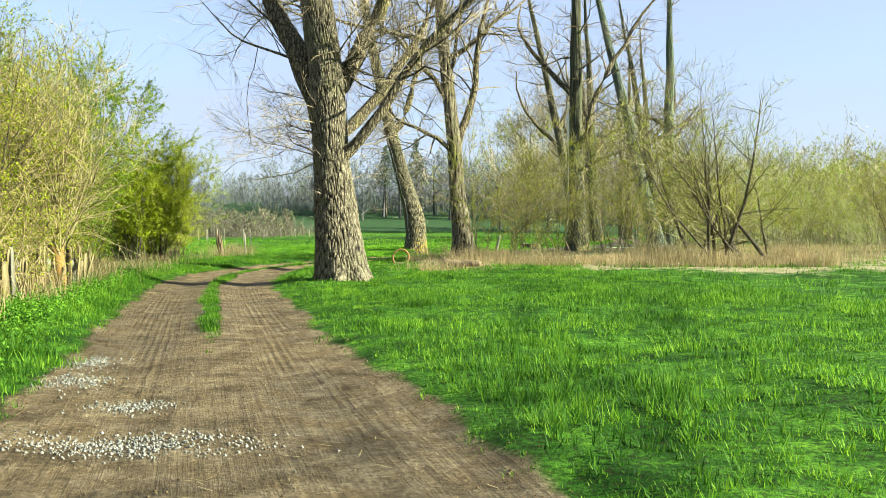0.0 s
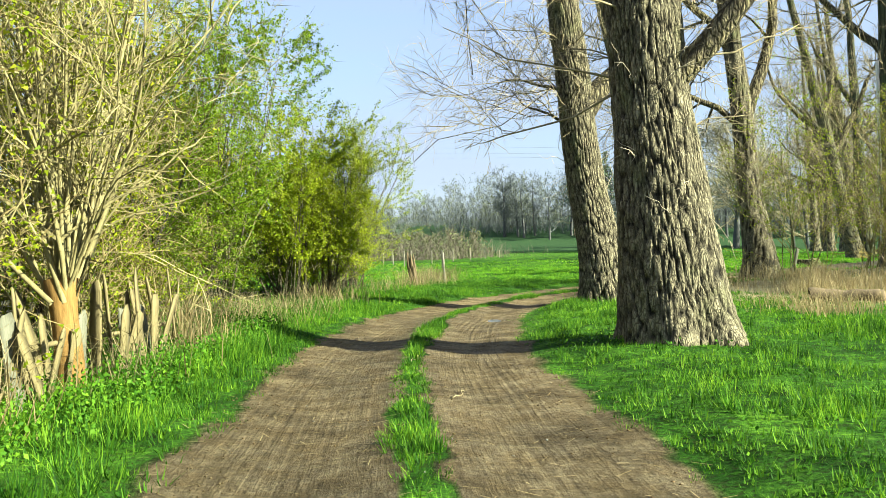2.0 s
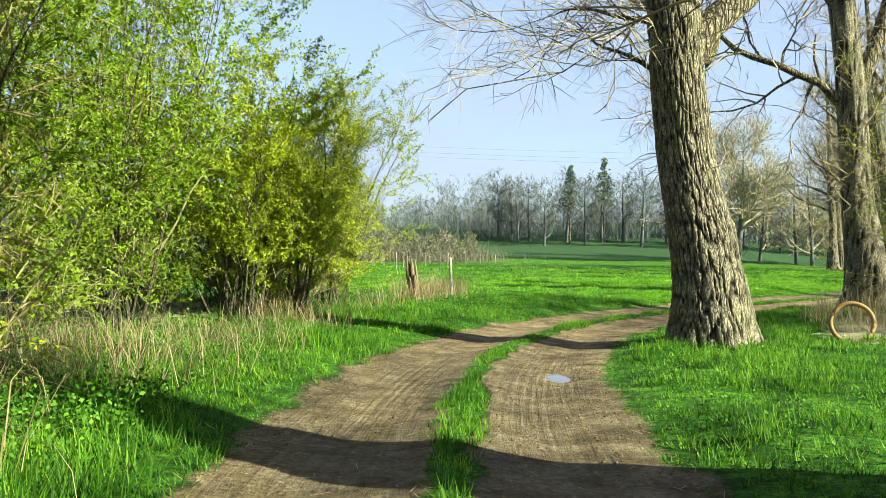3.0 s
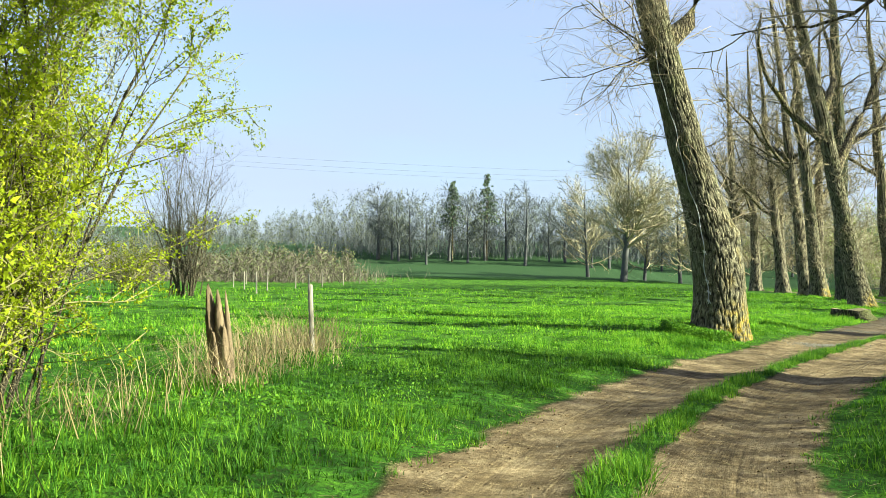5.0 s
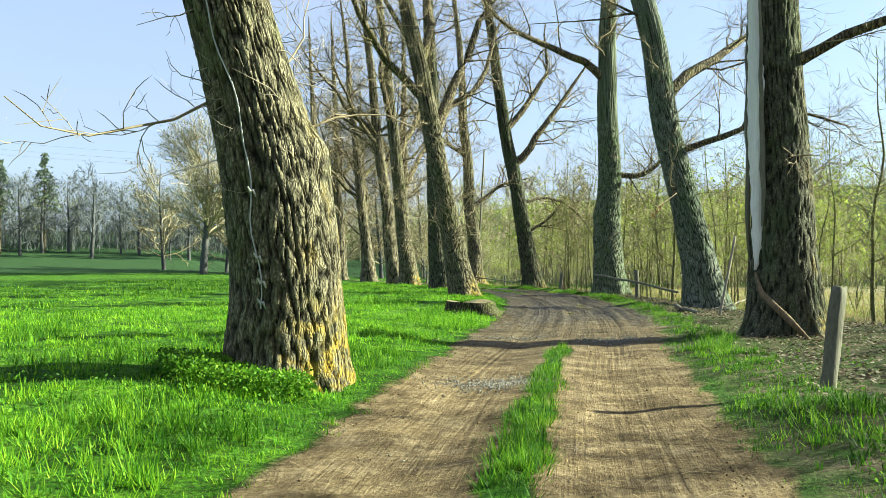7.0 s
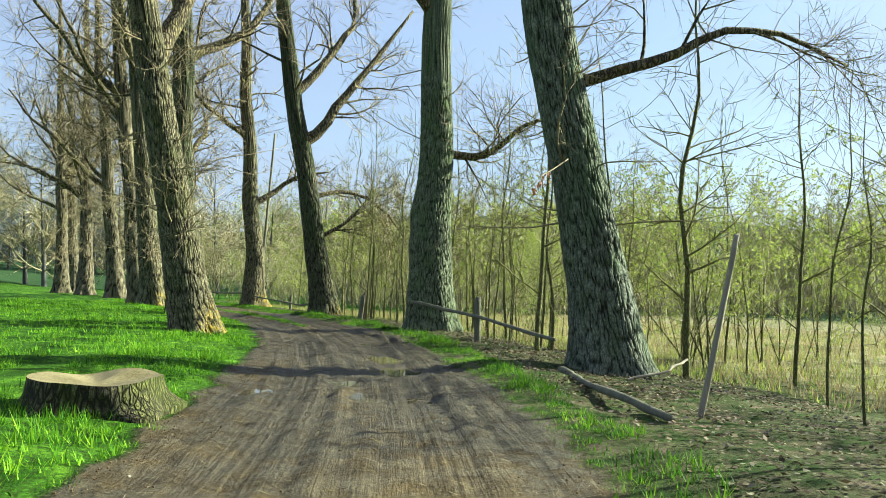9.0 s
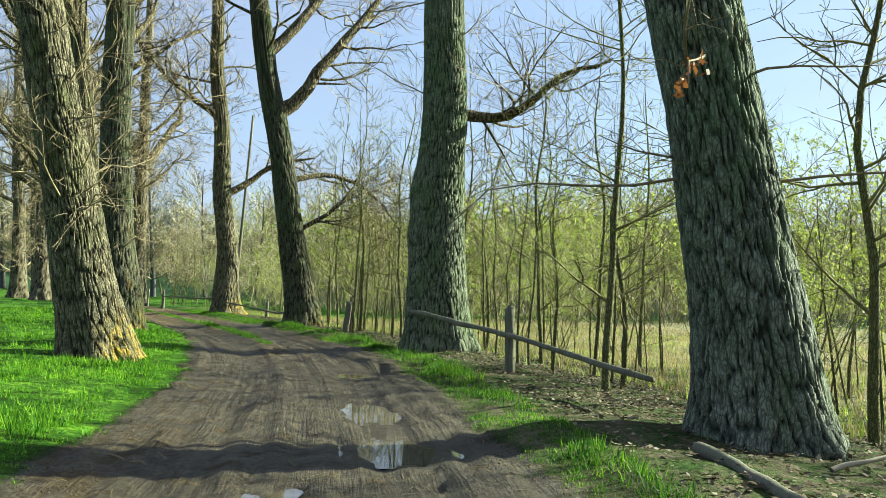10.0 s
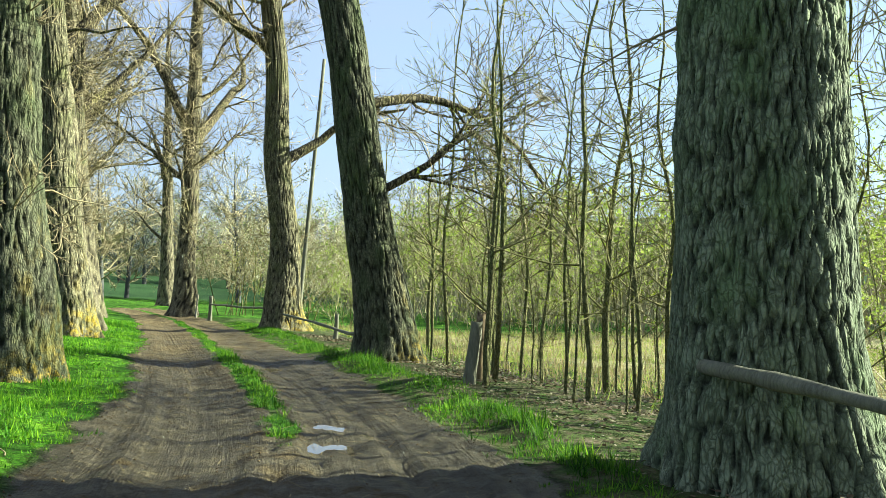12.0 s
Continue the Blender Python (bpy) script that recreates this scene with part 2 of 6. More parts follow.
WOOD_PALE = plain_material("split_wood", (0.85, 0.82, 0.76), (1.15, 1.14, 1.10), 12, 0.8, 0.5, (1, 1, 0.06))
WOOD_ROT = plain_material("rotten_wood", (0.10, 0.072, 0.042), (0.36, 0.27, 0.16), 10, 0.95, 0.8, (1, 1, 0.2))
STUMP_TOP = plain_material("rotten_stump_top", (0.16, 0.13, 0.05), (0.42, 0.36, 0.20), 12, 0.95, 0.9)
PLANK = plain_material("weathered_plank", (0.15, 0.12, 0.052), (0.38, 0.315, 0.155), 14, 0.9, 0.6, (1, 1, 0.12))
POST_WHITE = plain_material("pale_post", (0.28, 0.25, 0.19), (0.46, 0.42, 0.34), 14, 0.85, 0.4, (1, 1, 0.15))
WIRE = plain_material("galvanised_wire", (0.22, 0.22, 0.22), (0.36, 0.36, 0.36), 20, 0.5, 0.1, (1, 1, 1), 0.7)
ROPE = plain_material("white_twine", (0.62, 0.62, 0.60), (0.80, 0.80, 0.78), 30, 0.9, 0.5)
COPPICE = plain_material("coppice_bark", (0.20, 0.17, 0.07), (0.44, 0.38, 0.18), 8, 0.85, 0.4, (1, 1, 0.3))
STONE = leaf_material("road_gravel", [(0.16, 0.155, 0.145), (0.29, 0.28, 0.265), (0.46, 0.45, 0.43)], 0.0, 0.8)
CLOD = leaf_material("soil_crumb", [(0.09, 0.062, 0.034), (0.17, 0.12, 0.068), (0.30, 0.22, 0.13)], 0.0, 0.95)
RUBBER = plain_material("orange_ring", (0.34, 0.20, 0.07), (0.48, 0.30, 0.11), 12, 0.8, 0.3)


def ground_material():
    m, n, l, b = material("meadow_and_track", 0.95)
    pos = n.new("ShaderNodeNewGeometry").outputs["Position"]

    def attr(name):
        a = n.new("ShaderNodeAttribute")
        a.attribute_name = name
        return a.outputs["Fac"]
    n1 = noise_node(n, l, pos, 0.35, 5, 0.6)
    n2 = noise_node(n, l, pos, 3.0, 6, 0.65)
    n3 = noise_node(n, l, pos, 22.0, 5, 0.7)
    n4 = noise_node(n, l, pos, 110.0, 3, 0.7)
    blend = calc(n, l, "MULTIPLY_ADD", n2, 0.55, calc(n, l, "MULTIPLY", n3, 0.45))
    # grass sward seen between the blades, dark tones painted as the shade there
    sward = ramp(n, l, blend, (0.34, (0.010, 0.028, 0.006)), (0.50, (0.050, 0.150, 0.016)), (0.66, (0.18, 0.40, 0.035)))
    sward = mix(n, l, 1.0, sward, ramp(n, l, n1, (0.3, (0.62, 0.70, 0.62)), (0.7, (1.3, 1.2, 1.1))), "MULTIPLY")
    # tussock-sized dark and light patches: the tufts' shading painted into the colour
    tussock_shade = noise_node(n, l, pos, 1.0, 5, 0.62)
    sward = mix(n, l, 1.0, sward, ramp(n, l, tussock_shade, (0.38, (0.42, 0.52, 0.42)), (0.52, (1, 1, 1)), (0.66, (1.3, 1.22, 1.1))), "MULTIPLY")
    soil = ramp(n, l, n3, (0.40, (1, 1, 1)), (0.50, (0, 0, 0)))
    sward = mix(n, l, calc(n, l, "MULTIPLY", soil, 0.55), sward, (0.035, 0.042, 0.012))
    # the open field's sunlit brightness is painted onto the sward here
    sward = mix(n, l, attr("field"), sward, mix(n, l, 1.0, sward, (1.5, 1.35, 1.2), "MULTIPLY"))
    # packed sandy earth of the track
    earth = ramp(n, l, blend, (0.32, (0.085, 0.064, 0.035)), (0.48, (0.245, 0.188, 0.104)), (0.64, (0.50, 0.405, 0.25)))
    grit = ramp(n, l, n4, (0.35, (0.7, 0.7, 0.7)), (0.62, (1.15, 1.15, 1.15)), (0.75, (1.7, 1.7, 1.65)))
    earth = mix(n, l, 0.5, earth, grit, "MULTIPLY")
    earth = mix(n, l, 1.0, earth, ramp(n, l, noise_node(n, l, pos, 1.1, 6, 0.7), (0.36, (0.45, 0.43, 0.40)), (0.58, (1.15, 1.12, 1.08))), "MULTIPLY")
    wet = attr("wet")
    mud = ramp(n, l, blend, (0.36, (0.018, 0.014, 0.008)), (0.50, (0.068, 0.053, 0.029)), (0.66, (0.20, 0.165, 0.098)))
    wetness = calc(n, l, "MULTIPLY", calc(n, l, "MULTIPLY_ADD", n2, 3.2, -0.75, clamp=True), wet, clamp=True)
    earth = mix(n, l, wetness, earth, mud)
    # tyre treads: ribs across each wheel line
    uv = n.new("ShaderNodeUVMap")
    uv.uv_map = "track"
    sep = n.new("ShaderNodeSeparateXYZ")
    l.new(uv.outputs[0], sep.inputs[0])
    lines = n.new("ShaderNodeTexWave")
    lines.wave_type, lines.bands_direction = "BANDS", "X"
    lines.inputs["Scale"].default_value = 3.2
    lines.inputs["Distortion"].default_value = 2.2
    lines.inputs["Detail"].default_value = 2
    lines.inputs["Detail Scale"].default_value = 0.5
    mp = n.new("ShaderNodeMapping")
    mp.inputs["Scale"].default_value = (1, 0.03, 1)
    l.new(uv.outputs[0], mp.inputs["Vector"])
    l.new(mp.outputs[0], lines.inputs["Vector"])
    ribs = n.new("ShaderNodeTexWave")
    ribs.wave_type, ribs.bands_direction = "BANDS", "Y"
    ribs.inputs["Scale"].default_value = 4.2
    ribs.inputs["Distortion"].default_value = 1.5
    l.new(uv.outputs[0], ribs.inputs["Vector"])
    tread = calc(n, l, "MULTIPLY", ribs.outputs["Fac"], calc(n, l, "MULTIPLY", calc(n, l, "GREATER_THAN", lines.outputs["Fac"], 0.86), calc(n, l, "GREATER_THAN", n1, 0.5)))
    tread = calc(n, l, "MULTIPLY", tread, attr("rut"))
    streak = noise_node(n, l, uv.outputs[0], 13.0, 5, 0.7, (1, 0.03, 1))
    clods = noise_node(n, l, uv.outputs[0], 9.0, 8, 0.78, (1, 0.6, 1))
    marks = calc(n, l, "MULTIPLY_ADD", streak, 0.5, calc(n, l, "MULTIPLY", clods, 0.5))
    earth = mix(n, l, 0.6, earth, ramp(n, l, marks, (0.36, (0.38, 0.36, 0.33)), (0.48, (1.0, 1.0, 1.0)), (0.62, (1.4, 1.38, 1.32))), "MULTIPLY")
    worn = ramp(n, l, noise_node(n, l, uv.outputs[0], 1.6, 3, 0.6, (1, 0.12, 1)), (0.46, (0, 0, 0)), (0.60, (1, 1, 1)))
    grooves = ramp(n, l, lines.outputs["Fac"], (0.10, (0.55, 0.53, 0.50)), (0.4, (1.05, 1.05, 1.05)))
    earth = mix(n, l, calc(n, l, "MULTIPLY", calc(n, l, "MULTIPLY", attr("rut"), worn), 0.6), earth, mix(n, l, 1.0, earth, grooves, "MULTIPLY"))
    earth = mix(n, l, calc(n, l, "MULTIPLY", tread, 0.15), earth, (0.05, 0.038, 0.025))
    # tan litter of last year's leaves and straw
    straw = ramp(n, l, blend, (0.30, (0.18, 0.155, 0.075)), (0.55, (0.42, 0.375, 0.21)), (0.72, (0.66, 0.60, 0.39)))
    dry = calc(n, l, "MULTIPLY_ADD", n2, 1.1, calc(n, l, "SUBTRACT", attr("dry"), 0.78), clamp=True)
    dry = calc(n, l, "MULTIPLY", dry, 3.0, clamp=True)
    col = mix(n, l, dry, sward, straw)
    humus = ramp(n, l, blend, (0.32, (0.045, 0.034, 0.022)), (0.52, (0.12, 0.095, 0.062)), (0.68, (0.26, 0.22, 0.155)))
    col = mix(n, l, calc(n, l, "MULTIPLY", attr("humus"), calc(n, l, "MULTIPLY_ADD", n2, 3.0, -0.9, clamp=True)), col, humus)
    forest = ramp(n, l, blend, (0.34, (0.02, 0.05, 0.02)), (0.52, (0.05, 0.105, 0.04)), (0.66, (0.11, 0.18, 0.07)))
    col = mix(n, l, attr("floor"), col, forest)
    edge = calc(n, l, "MULTIPLY_ADD", blend, 0.9, calc(n, l, "SUBTRACT", attr("bare"), 0.66))
    edge = calc(n, l, "MULTIPLY", edge, 3.2, clamp=True)
    col = mix(n, l, edge, col, earth)
    col = mix(n, l, 1.0, col, (TONE, TONE, TONE), "MULTIPLY")
    l.new(col, b.inputs["Base Color"])
    rough = calc(n, l, "MULTIPLY_ADD", calc(n, l, "MULTIPLY", wetness, edge), -0.45, 0.95)
    l.new(rough, b.inputs["Roughness"])
    l.new(calc(n, l, "MULTIPLY_ADD", calc(n, l, "MULTIPLY", wetness, edge), 0.14, 0.06), b.inputs["Specular IOR Level"])
    h = calc(n, l, "MULTIPLY_ADD", n3, 0.7, calc(n, l, "MULTIPLY", n4, 0.10))
    h = calc(n, l, "MULTIPLY_ADD", lines.outputs["Fac"], calc(n, l, "MULTIPLY", calc(n, l, "MULTIPLY", attr("rut"), worn), 0.3), h)
    h = calc(n, l, "MULTIPLY_ADD", tread, 0.12, h)
    h = calc(n, l, "MULTIPLY_ADD", calc(n, l, "MULTIPLY", marks, calc(n, l, "MULTIPLY_ADD", wetness, 2.0, 1.6)), edge, h)
    bumped(n, l, b, h, 1.0, 0.04)
    return m


def water_material():
    m, n, l, b = material("puddle_water", 0.03)
    b.inputs["Base Color"].default_value = (0.09, 0.075, 0.05, 1)
    b.inputs["Specular IOR Level"].default_value = 0.9
    pos = n.new("ShaderNodeNewGeometry").outputs["Position"]
    bumped(n, l, b, noise_node(n, l, pos, 6.0, 2, 0.5), 0.04, 0.01)
    return m


GROUND, WATER = ground_material(), water_material()

# ---- mesh helpers ----
def mesh_of(name, verts, faces, mat, smooth=False):
    """faces: list of integer arrays, each (count, corners)."""
    me = bpy.data.meshes.new(name)
    verts = np.asarray(verts, np.float32)
    faces = [np.asarray(f, np.int32) for f in faces if len(f)]
    me.vertices.add(len(verts))
    me.vertices.foreach_set("co", verts.ravel())
    loops = np.concatenate([f.ravel() for f in faces])
    sizes = np.concatenate([np.full(len(f), f.shape[1], np.int32) for f in faces])
    me.loops.add(len(loops))
    me.loops.foreach_set("vertex_index", loops)
    me.polygons.add(len(sizes))
    me.polygons.foreach_set("loop_start", np.concatenate([[0], np.cumsum(sizes)[:-1]]).astype(np.int32))
    if smooth:
        me.polygons.foreach_set("use_smooth", np.ones(len(sizes), bool))
    me.update(calc_edges=True)
    me.materials.append(mat)
    return me


def part(name, geo, mat, parent=None, label="", smooth=False):
    """One mesh object under a thing or a part; geo is (verts, faces)."""
    ob = new(name, mesh_of(name, geo[0], geo[1], mat, smooth))
    if parent is not None:
        ob.parent = parent
    return tagged(ob, label)


def thing(name, at, label, category, group="", kind=""):
    ob = new(name)
    ob.location = at
    ob.empty_display_size = 0.2
    return tagged(ob, label, category, group, kind)


def joined(*geos):
    verts, faces, start = [], [], 0
    for v, fs in geos:
        verts.append(np.asarray(v, float).reshape(-1, 3))
        faces += [np.asarray(f) + start for f in fs if len(f)]
        start += len(verts[-1])
    return np.concatenate(verts), faces


def unit(v):
    return v / np.maximum(np.linalg.norm(v, axis=-1, keepdims=True), 1e-9)


def tubes(P, R, sides):
    """Tapered tubes along polylines P (m, n, 3) with radii R (m, n). The tip is closed by a fan."""
    m, n, _ = P.shape
    T = unit(np.gradient(P, axis=1))
    ref = np.where(np.abs(T[..., 2:3]) > 0.9, np.array([1.0, 0, 0]), np.array([0, 0, 1.0]))
    A = unit(np.cross(T, ref))
    B = np.cross(T, A)
    th = np.arange(sides) * 2 * np.pi / sides
    V = P[:, :, None] + R[:, :, None, None] * (np.cos(th)[:, None] * A[:, :, None] + np.sin(th)[:, None] * B[:, :, None])
    idx = np.arange(m * n * sides).reshape(m, n, sides)
    a, b = idx[:, :-1], idx[:, 1:]
    quads = np.stack([a, np.roll(a, -1, 2), np.roll(b, -1, 2), b], -1).reshape(-1, 4)
    caps = idx[:, -1, ::1].reshape(m, sides)
    return V.reshape(-1, 3), [quads, caps]


def ribbons(rng, P, R):
    """Thin flat twigs: one tapering strip along each polyline (m, n, 3)."""
    m, n, _ = P.shape
    T = unit(P[:, -1] - P[:, 0])
    S = unit(np.cross(T, rng.normal(size=(m, 3))))[:, None] * R[..., None]
    L, Q = P[:, :-1] - S[:, :-1], P[:, :-1] + S[:, :-1]
    V = np.concatenate([np.stack([L, Q], 2).reshape(m, -1, 3), P[:, -1:]], 1)
    k = 2 * (n - 1) + 1
    o = np.arange(m)[:, None] * k
    quads = [o + np.array([[2 * i, 2 * i + 1, 2 * i + 3, 2 * i + 2]]) for i in range(n - 2)]
    tri = o + np.array([[2 * (n - 2), 2 * (n - 2) + 1, 2 * (n - 1)]])
    return V.reshape(-1, 3), quads + [tri]


def sprout(rng, P, R, per, t0, t1, ang, length, up, wob, npts, rfac, tip, fall=0.45, wide=None):
    """Children of the branches P, R: per each, between t0 and t1 along them."""
    m, n, _ = P.shape
    par = np.repeat(np.arange(m), per)
    k = len(par)
    t = rng.uniform(t0, t1, k)
    f = t * (n - 1)
    i = np.minimum(f.astype(int), n - 2)
    w = (f - i)[:, None]
    start = P[par, i] * (1 - w) + P[par, i + 1] * w
    rad = R[par, i] * (1 - w[:, 0]) + R[par, i + 1] * w[:, 0]
    tan = unit(P[par, i + 1] - P[par, i])
    perp = rng.normal(size=(k, 3))
    perp = unit(perp - (perp * tan).sum(1, keepdims=True) * tan)
    a = np.radians(rng.uniform(*ang, k))[:, None]
    d = np.cos(a) * tan + np.sin(a) * perp
    L = rng.uniform(*length, k) * (1 - fall * t)
    out = np.empty((k, npts, 3))
    out[:, 0] = start
    for s in range(1, npts):
        d = unit(d + np.array([0, 0, up]) / npts + rng.normal(scale=wob, size=(k, 3)))
        out[:, s] = out[:, s - 1] + d * (L / (npts - 1))[:, None]
    r0 = np.maximum(rad * rfac, tip)
    if wide is not None:
        r0 = np.minimum(r0, wide)
    taper = np.linspace(0, 1, npts)[None] ** 0.8
    return out, r0[:, None] * (1 - taper) + tip * taper


def value_noise(x, y, seed=0, period=None):
    """Smooth noise in 0..1 on a lattice of step one; period wraps x."""
    xi, yi = np.floor(x).astype(np.int64), np.floor(y).astype(np.int64)
    fx, fy = x - xi, y - yi
    fx, fy = fx * fx * (3 - 2 * fx), fy * fy * (3 - 2 * fy)

    def h(a, b):
        if period:
            a = a % period
        v = (a * 374761393 + b * 668265263 + seed * 974634777) & 0xFFFFFFFF
        v = ((v ^ (v >> 13)) * 1274126177) & 0xFFFFFFFF
        return ((v ^ (v >> 16)) & 0xFFFF) / 65535.0
    top = h(xi, yi) * (1 - fx) + h(xi + 1, yi) * fx
    low = h(xi, yi + 1) * (1 - fx) + h(xi + 1, yi + 1) * fx
    return top * (1 - fy) + low * fy


def smooth(a, b, x):
    t = np.clip((x - a) / (b - a), 0, 1)
    return t * t * (3 - 2 * t)


# ---- the lie of the land ----
CENTRE_Y = [-80, 0, 7, 15, 18.5, 24.3, 26.7, 30.5, 33.2, 36.3, 40, 43.2, 49, 52.2, 56, 61, 66, 72.5, 78.5, 84, 94, 101, 110, 122, 160]
CENTRE_X = [22, 1.2, -1.0, -3.3, -4.35, -5.95, -6.35, -6.7, -6.6, -6.1, -4.7, -3.05, 0.45, 2.6, 5.1, 8.2, 10.9, 14.0, 16.0, 17.1, 18.9, 20.1, 21.3, 22.3, 23]


def soft_line(xs, ys):
    fine = np.arange(xs[0], xs[-1], 0.25)
    v = np.interp(fine, xs, ys)
    for _ in range(3):
        v = np.convolve(np.pad(v, 8, "edge"), np.ones(17) / 17, "valid")
    return fine, v


LINE_Y, LINE_X = soft_line(CENTRE_Y, CENTRE_X)
LINE_COS = 1 / np.sqrt(1 + np.gradient(LINE_X, 0.25) ** 2)


def centre(y):
    return np.interp(y, LINE_Y, LINE_X)


def across(x, y):
    """Distance from the middle of the track, to its right positive."""
    return (x - centre(y)) * np.interp(y, LINE_Y, LINE_COS)


def half_width(y):
    return np.interp(y, [0, 12, 20, 45, 55, 62, 75, 84, 95, 120], [1.75, 1.5, 1.38, 1.4, 1.62, 1.72, 1.75, 1.6, 1.5, 1.4])


def strip_there(y):
    """Where grass grows between the wheel lines."""
    return smooth(10.5, 16.5, y) * (1 - smooth(52.5, 54.5, y)) + smooth(75.5, 79, y)


# x, y, half length, half width, turn in degrees, depth
PUDDLES = [(-5.6, 29.9, 0.38, 0.16, 15, 0.05), (9.55, 63.9, 0.5, 0.22, -30, 0.05), (8.95, 62.2, 0.42, 0.17, -30, 0.045), (9.55, 61.85, 0.34, 0.15, -30, 0.045),
           (7.9, 63.2, 0.36, 0.17, -30, 0.05), (12.35, 66.95, 0.7, 0.48, -30, 0.09), (14.72, 70.85, 0.42, 0.62, -28, 0.13), (14.45, 73.4, 0.22, 0.45, -25, 0.07),
           (13.7, 72.3, 0.22, 0.12, -28, 0.045), (16.42, 78.25, 0.26, 0.17, -20, 0.06), (15.93, 77.22, 0.26, 0.17, -20, 0.06), (17.85, 84.8, 0.4, 0.15, -14, 0.045), (11.4, 64.9, 0.52, 0.60, -30, 0.10)]


def land(x, y):
    """Height of the ground."""
    c = across(x, y)
    hw = half_width(y)
    right = smooth(50, 60, y)
    left = np.interp(-c, [0, 1.45, 2.2, 4, 9, 30], [0, 0.02, 0.10, 0.20, 0.22, 0.20])
    right_a = np.interp(c, [0, 1.45, 2.2, 5, 12, 40], [0, 0.02, 0.10, 0.16, 0.20, 0.15])
    right_b = np.interp(c, [0, 1.6, 2.3, 3.6, 8, 16, 60, 120], [0, 0.03, 0.12, 0.06, -0.45, -0.8, -0.9, 0.5])
    z = np.where(c < 0, left, right_a * (1 - right) + right_b * right)
    on = 1 - smooth(hw - 0.15, hw + 0.35, np.abs(c))
    z = z - on * 0.035 * (np.exp(-(((np.abs(c) - 0.78) / 0.33) ** 2)))
    z = z + on * 0.045 * np.exp(-((c / 0.27) ** 2)) * strip_there(y)
    z = z + on * 0.012 * (value_noise(x * 2.2, y * 2.2, 3) - 0.5) + on * 0.02 * (value_noise(x * 0.8, y * 0.8, 4) - 0.5)
    mud = on * smooth(52, 60, y) * (1 - smooth(82, 92, y))
    z = z + mud * 0.022 * (value_noise(c * 3.2 + 0.6 * value_noise(c * 0, y * 0.3, 17), y * 0.16, 5) - 0.5) + mud * 0.05 * (value_noise(c * 9, y * 6, 6) - 0.5) * (0.3 + 1.1 * value_noise(c * 1.7, y * 0.35, 20)) + mud * 0.03 * np.abs(np.sin(9.5 * c + 1.5 * value_noise(c * 0, y * 0.25, 27))) * smooth(0.45, 0.6, value_noise(c * 1.2, y * 0.2, 28)) + mud * 0.025 * (value_noise(c * 5.5, y * 0.12, 18) - 0.5)
    off = (1 - on)
    z = z + off * (0.12 * (value_noise(x * 0.35, y * 0.35, 7) - 0.5) + 0.10 * (value_noise(x * 1.1, y * 1.1, 8) - 0.5) + 0.03 * (value_noise(x * 3.0, y * 3.0, 10) - 0.5))
    for px, py, a, b, turn, depth in PUDDLES:
        ct, st = math.cos(radians(turn)), math.sin(radians(turn))
        dx, dy = x - px, y - py
        e = ((dx * ct + dy * st) / (b * 1.25)) ** 2 + ((-dx * st + dy * ct) / (a * 1.25)) ** 2
        z = z - depth * np.exp(-e)
    z = z + smooth(190, 430, y) * 18 * (0.7 + 0.6 * value_noise(x / 90, y / 90, 9)) + smooth(110, 330, x) * 24
    z = z + smooth(150, 420, -x) * 16 * smooth(60, 200, y)
    return z


def grid_steps(spans):
    out = []
    for a, b, step in spans:
        out += list(np.arange(a, b, step))
    return np.array(out + [spans[-1][1]])


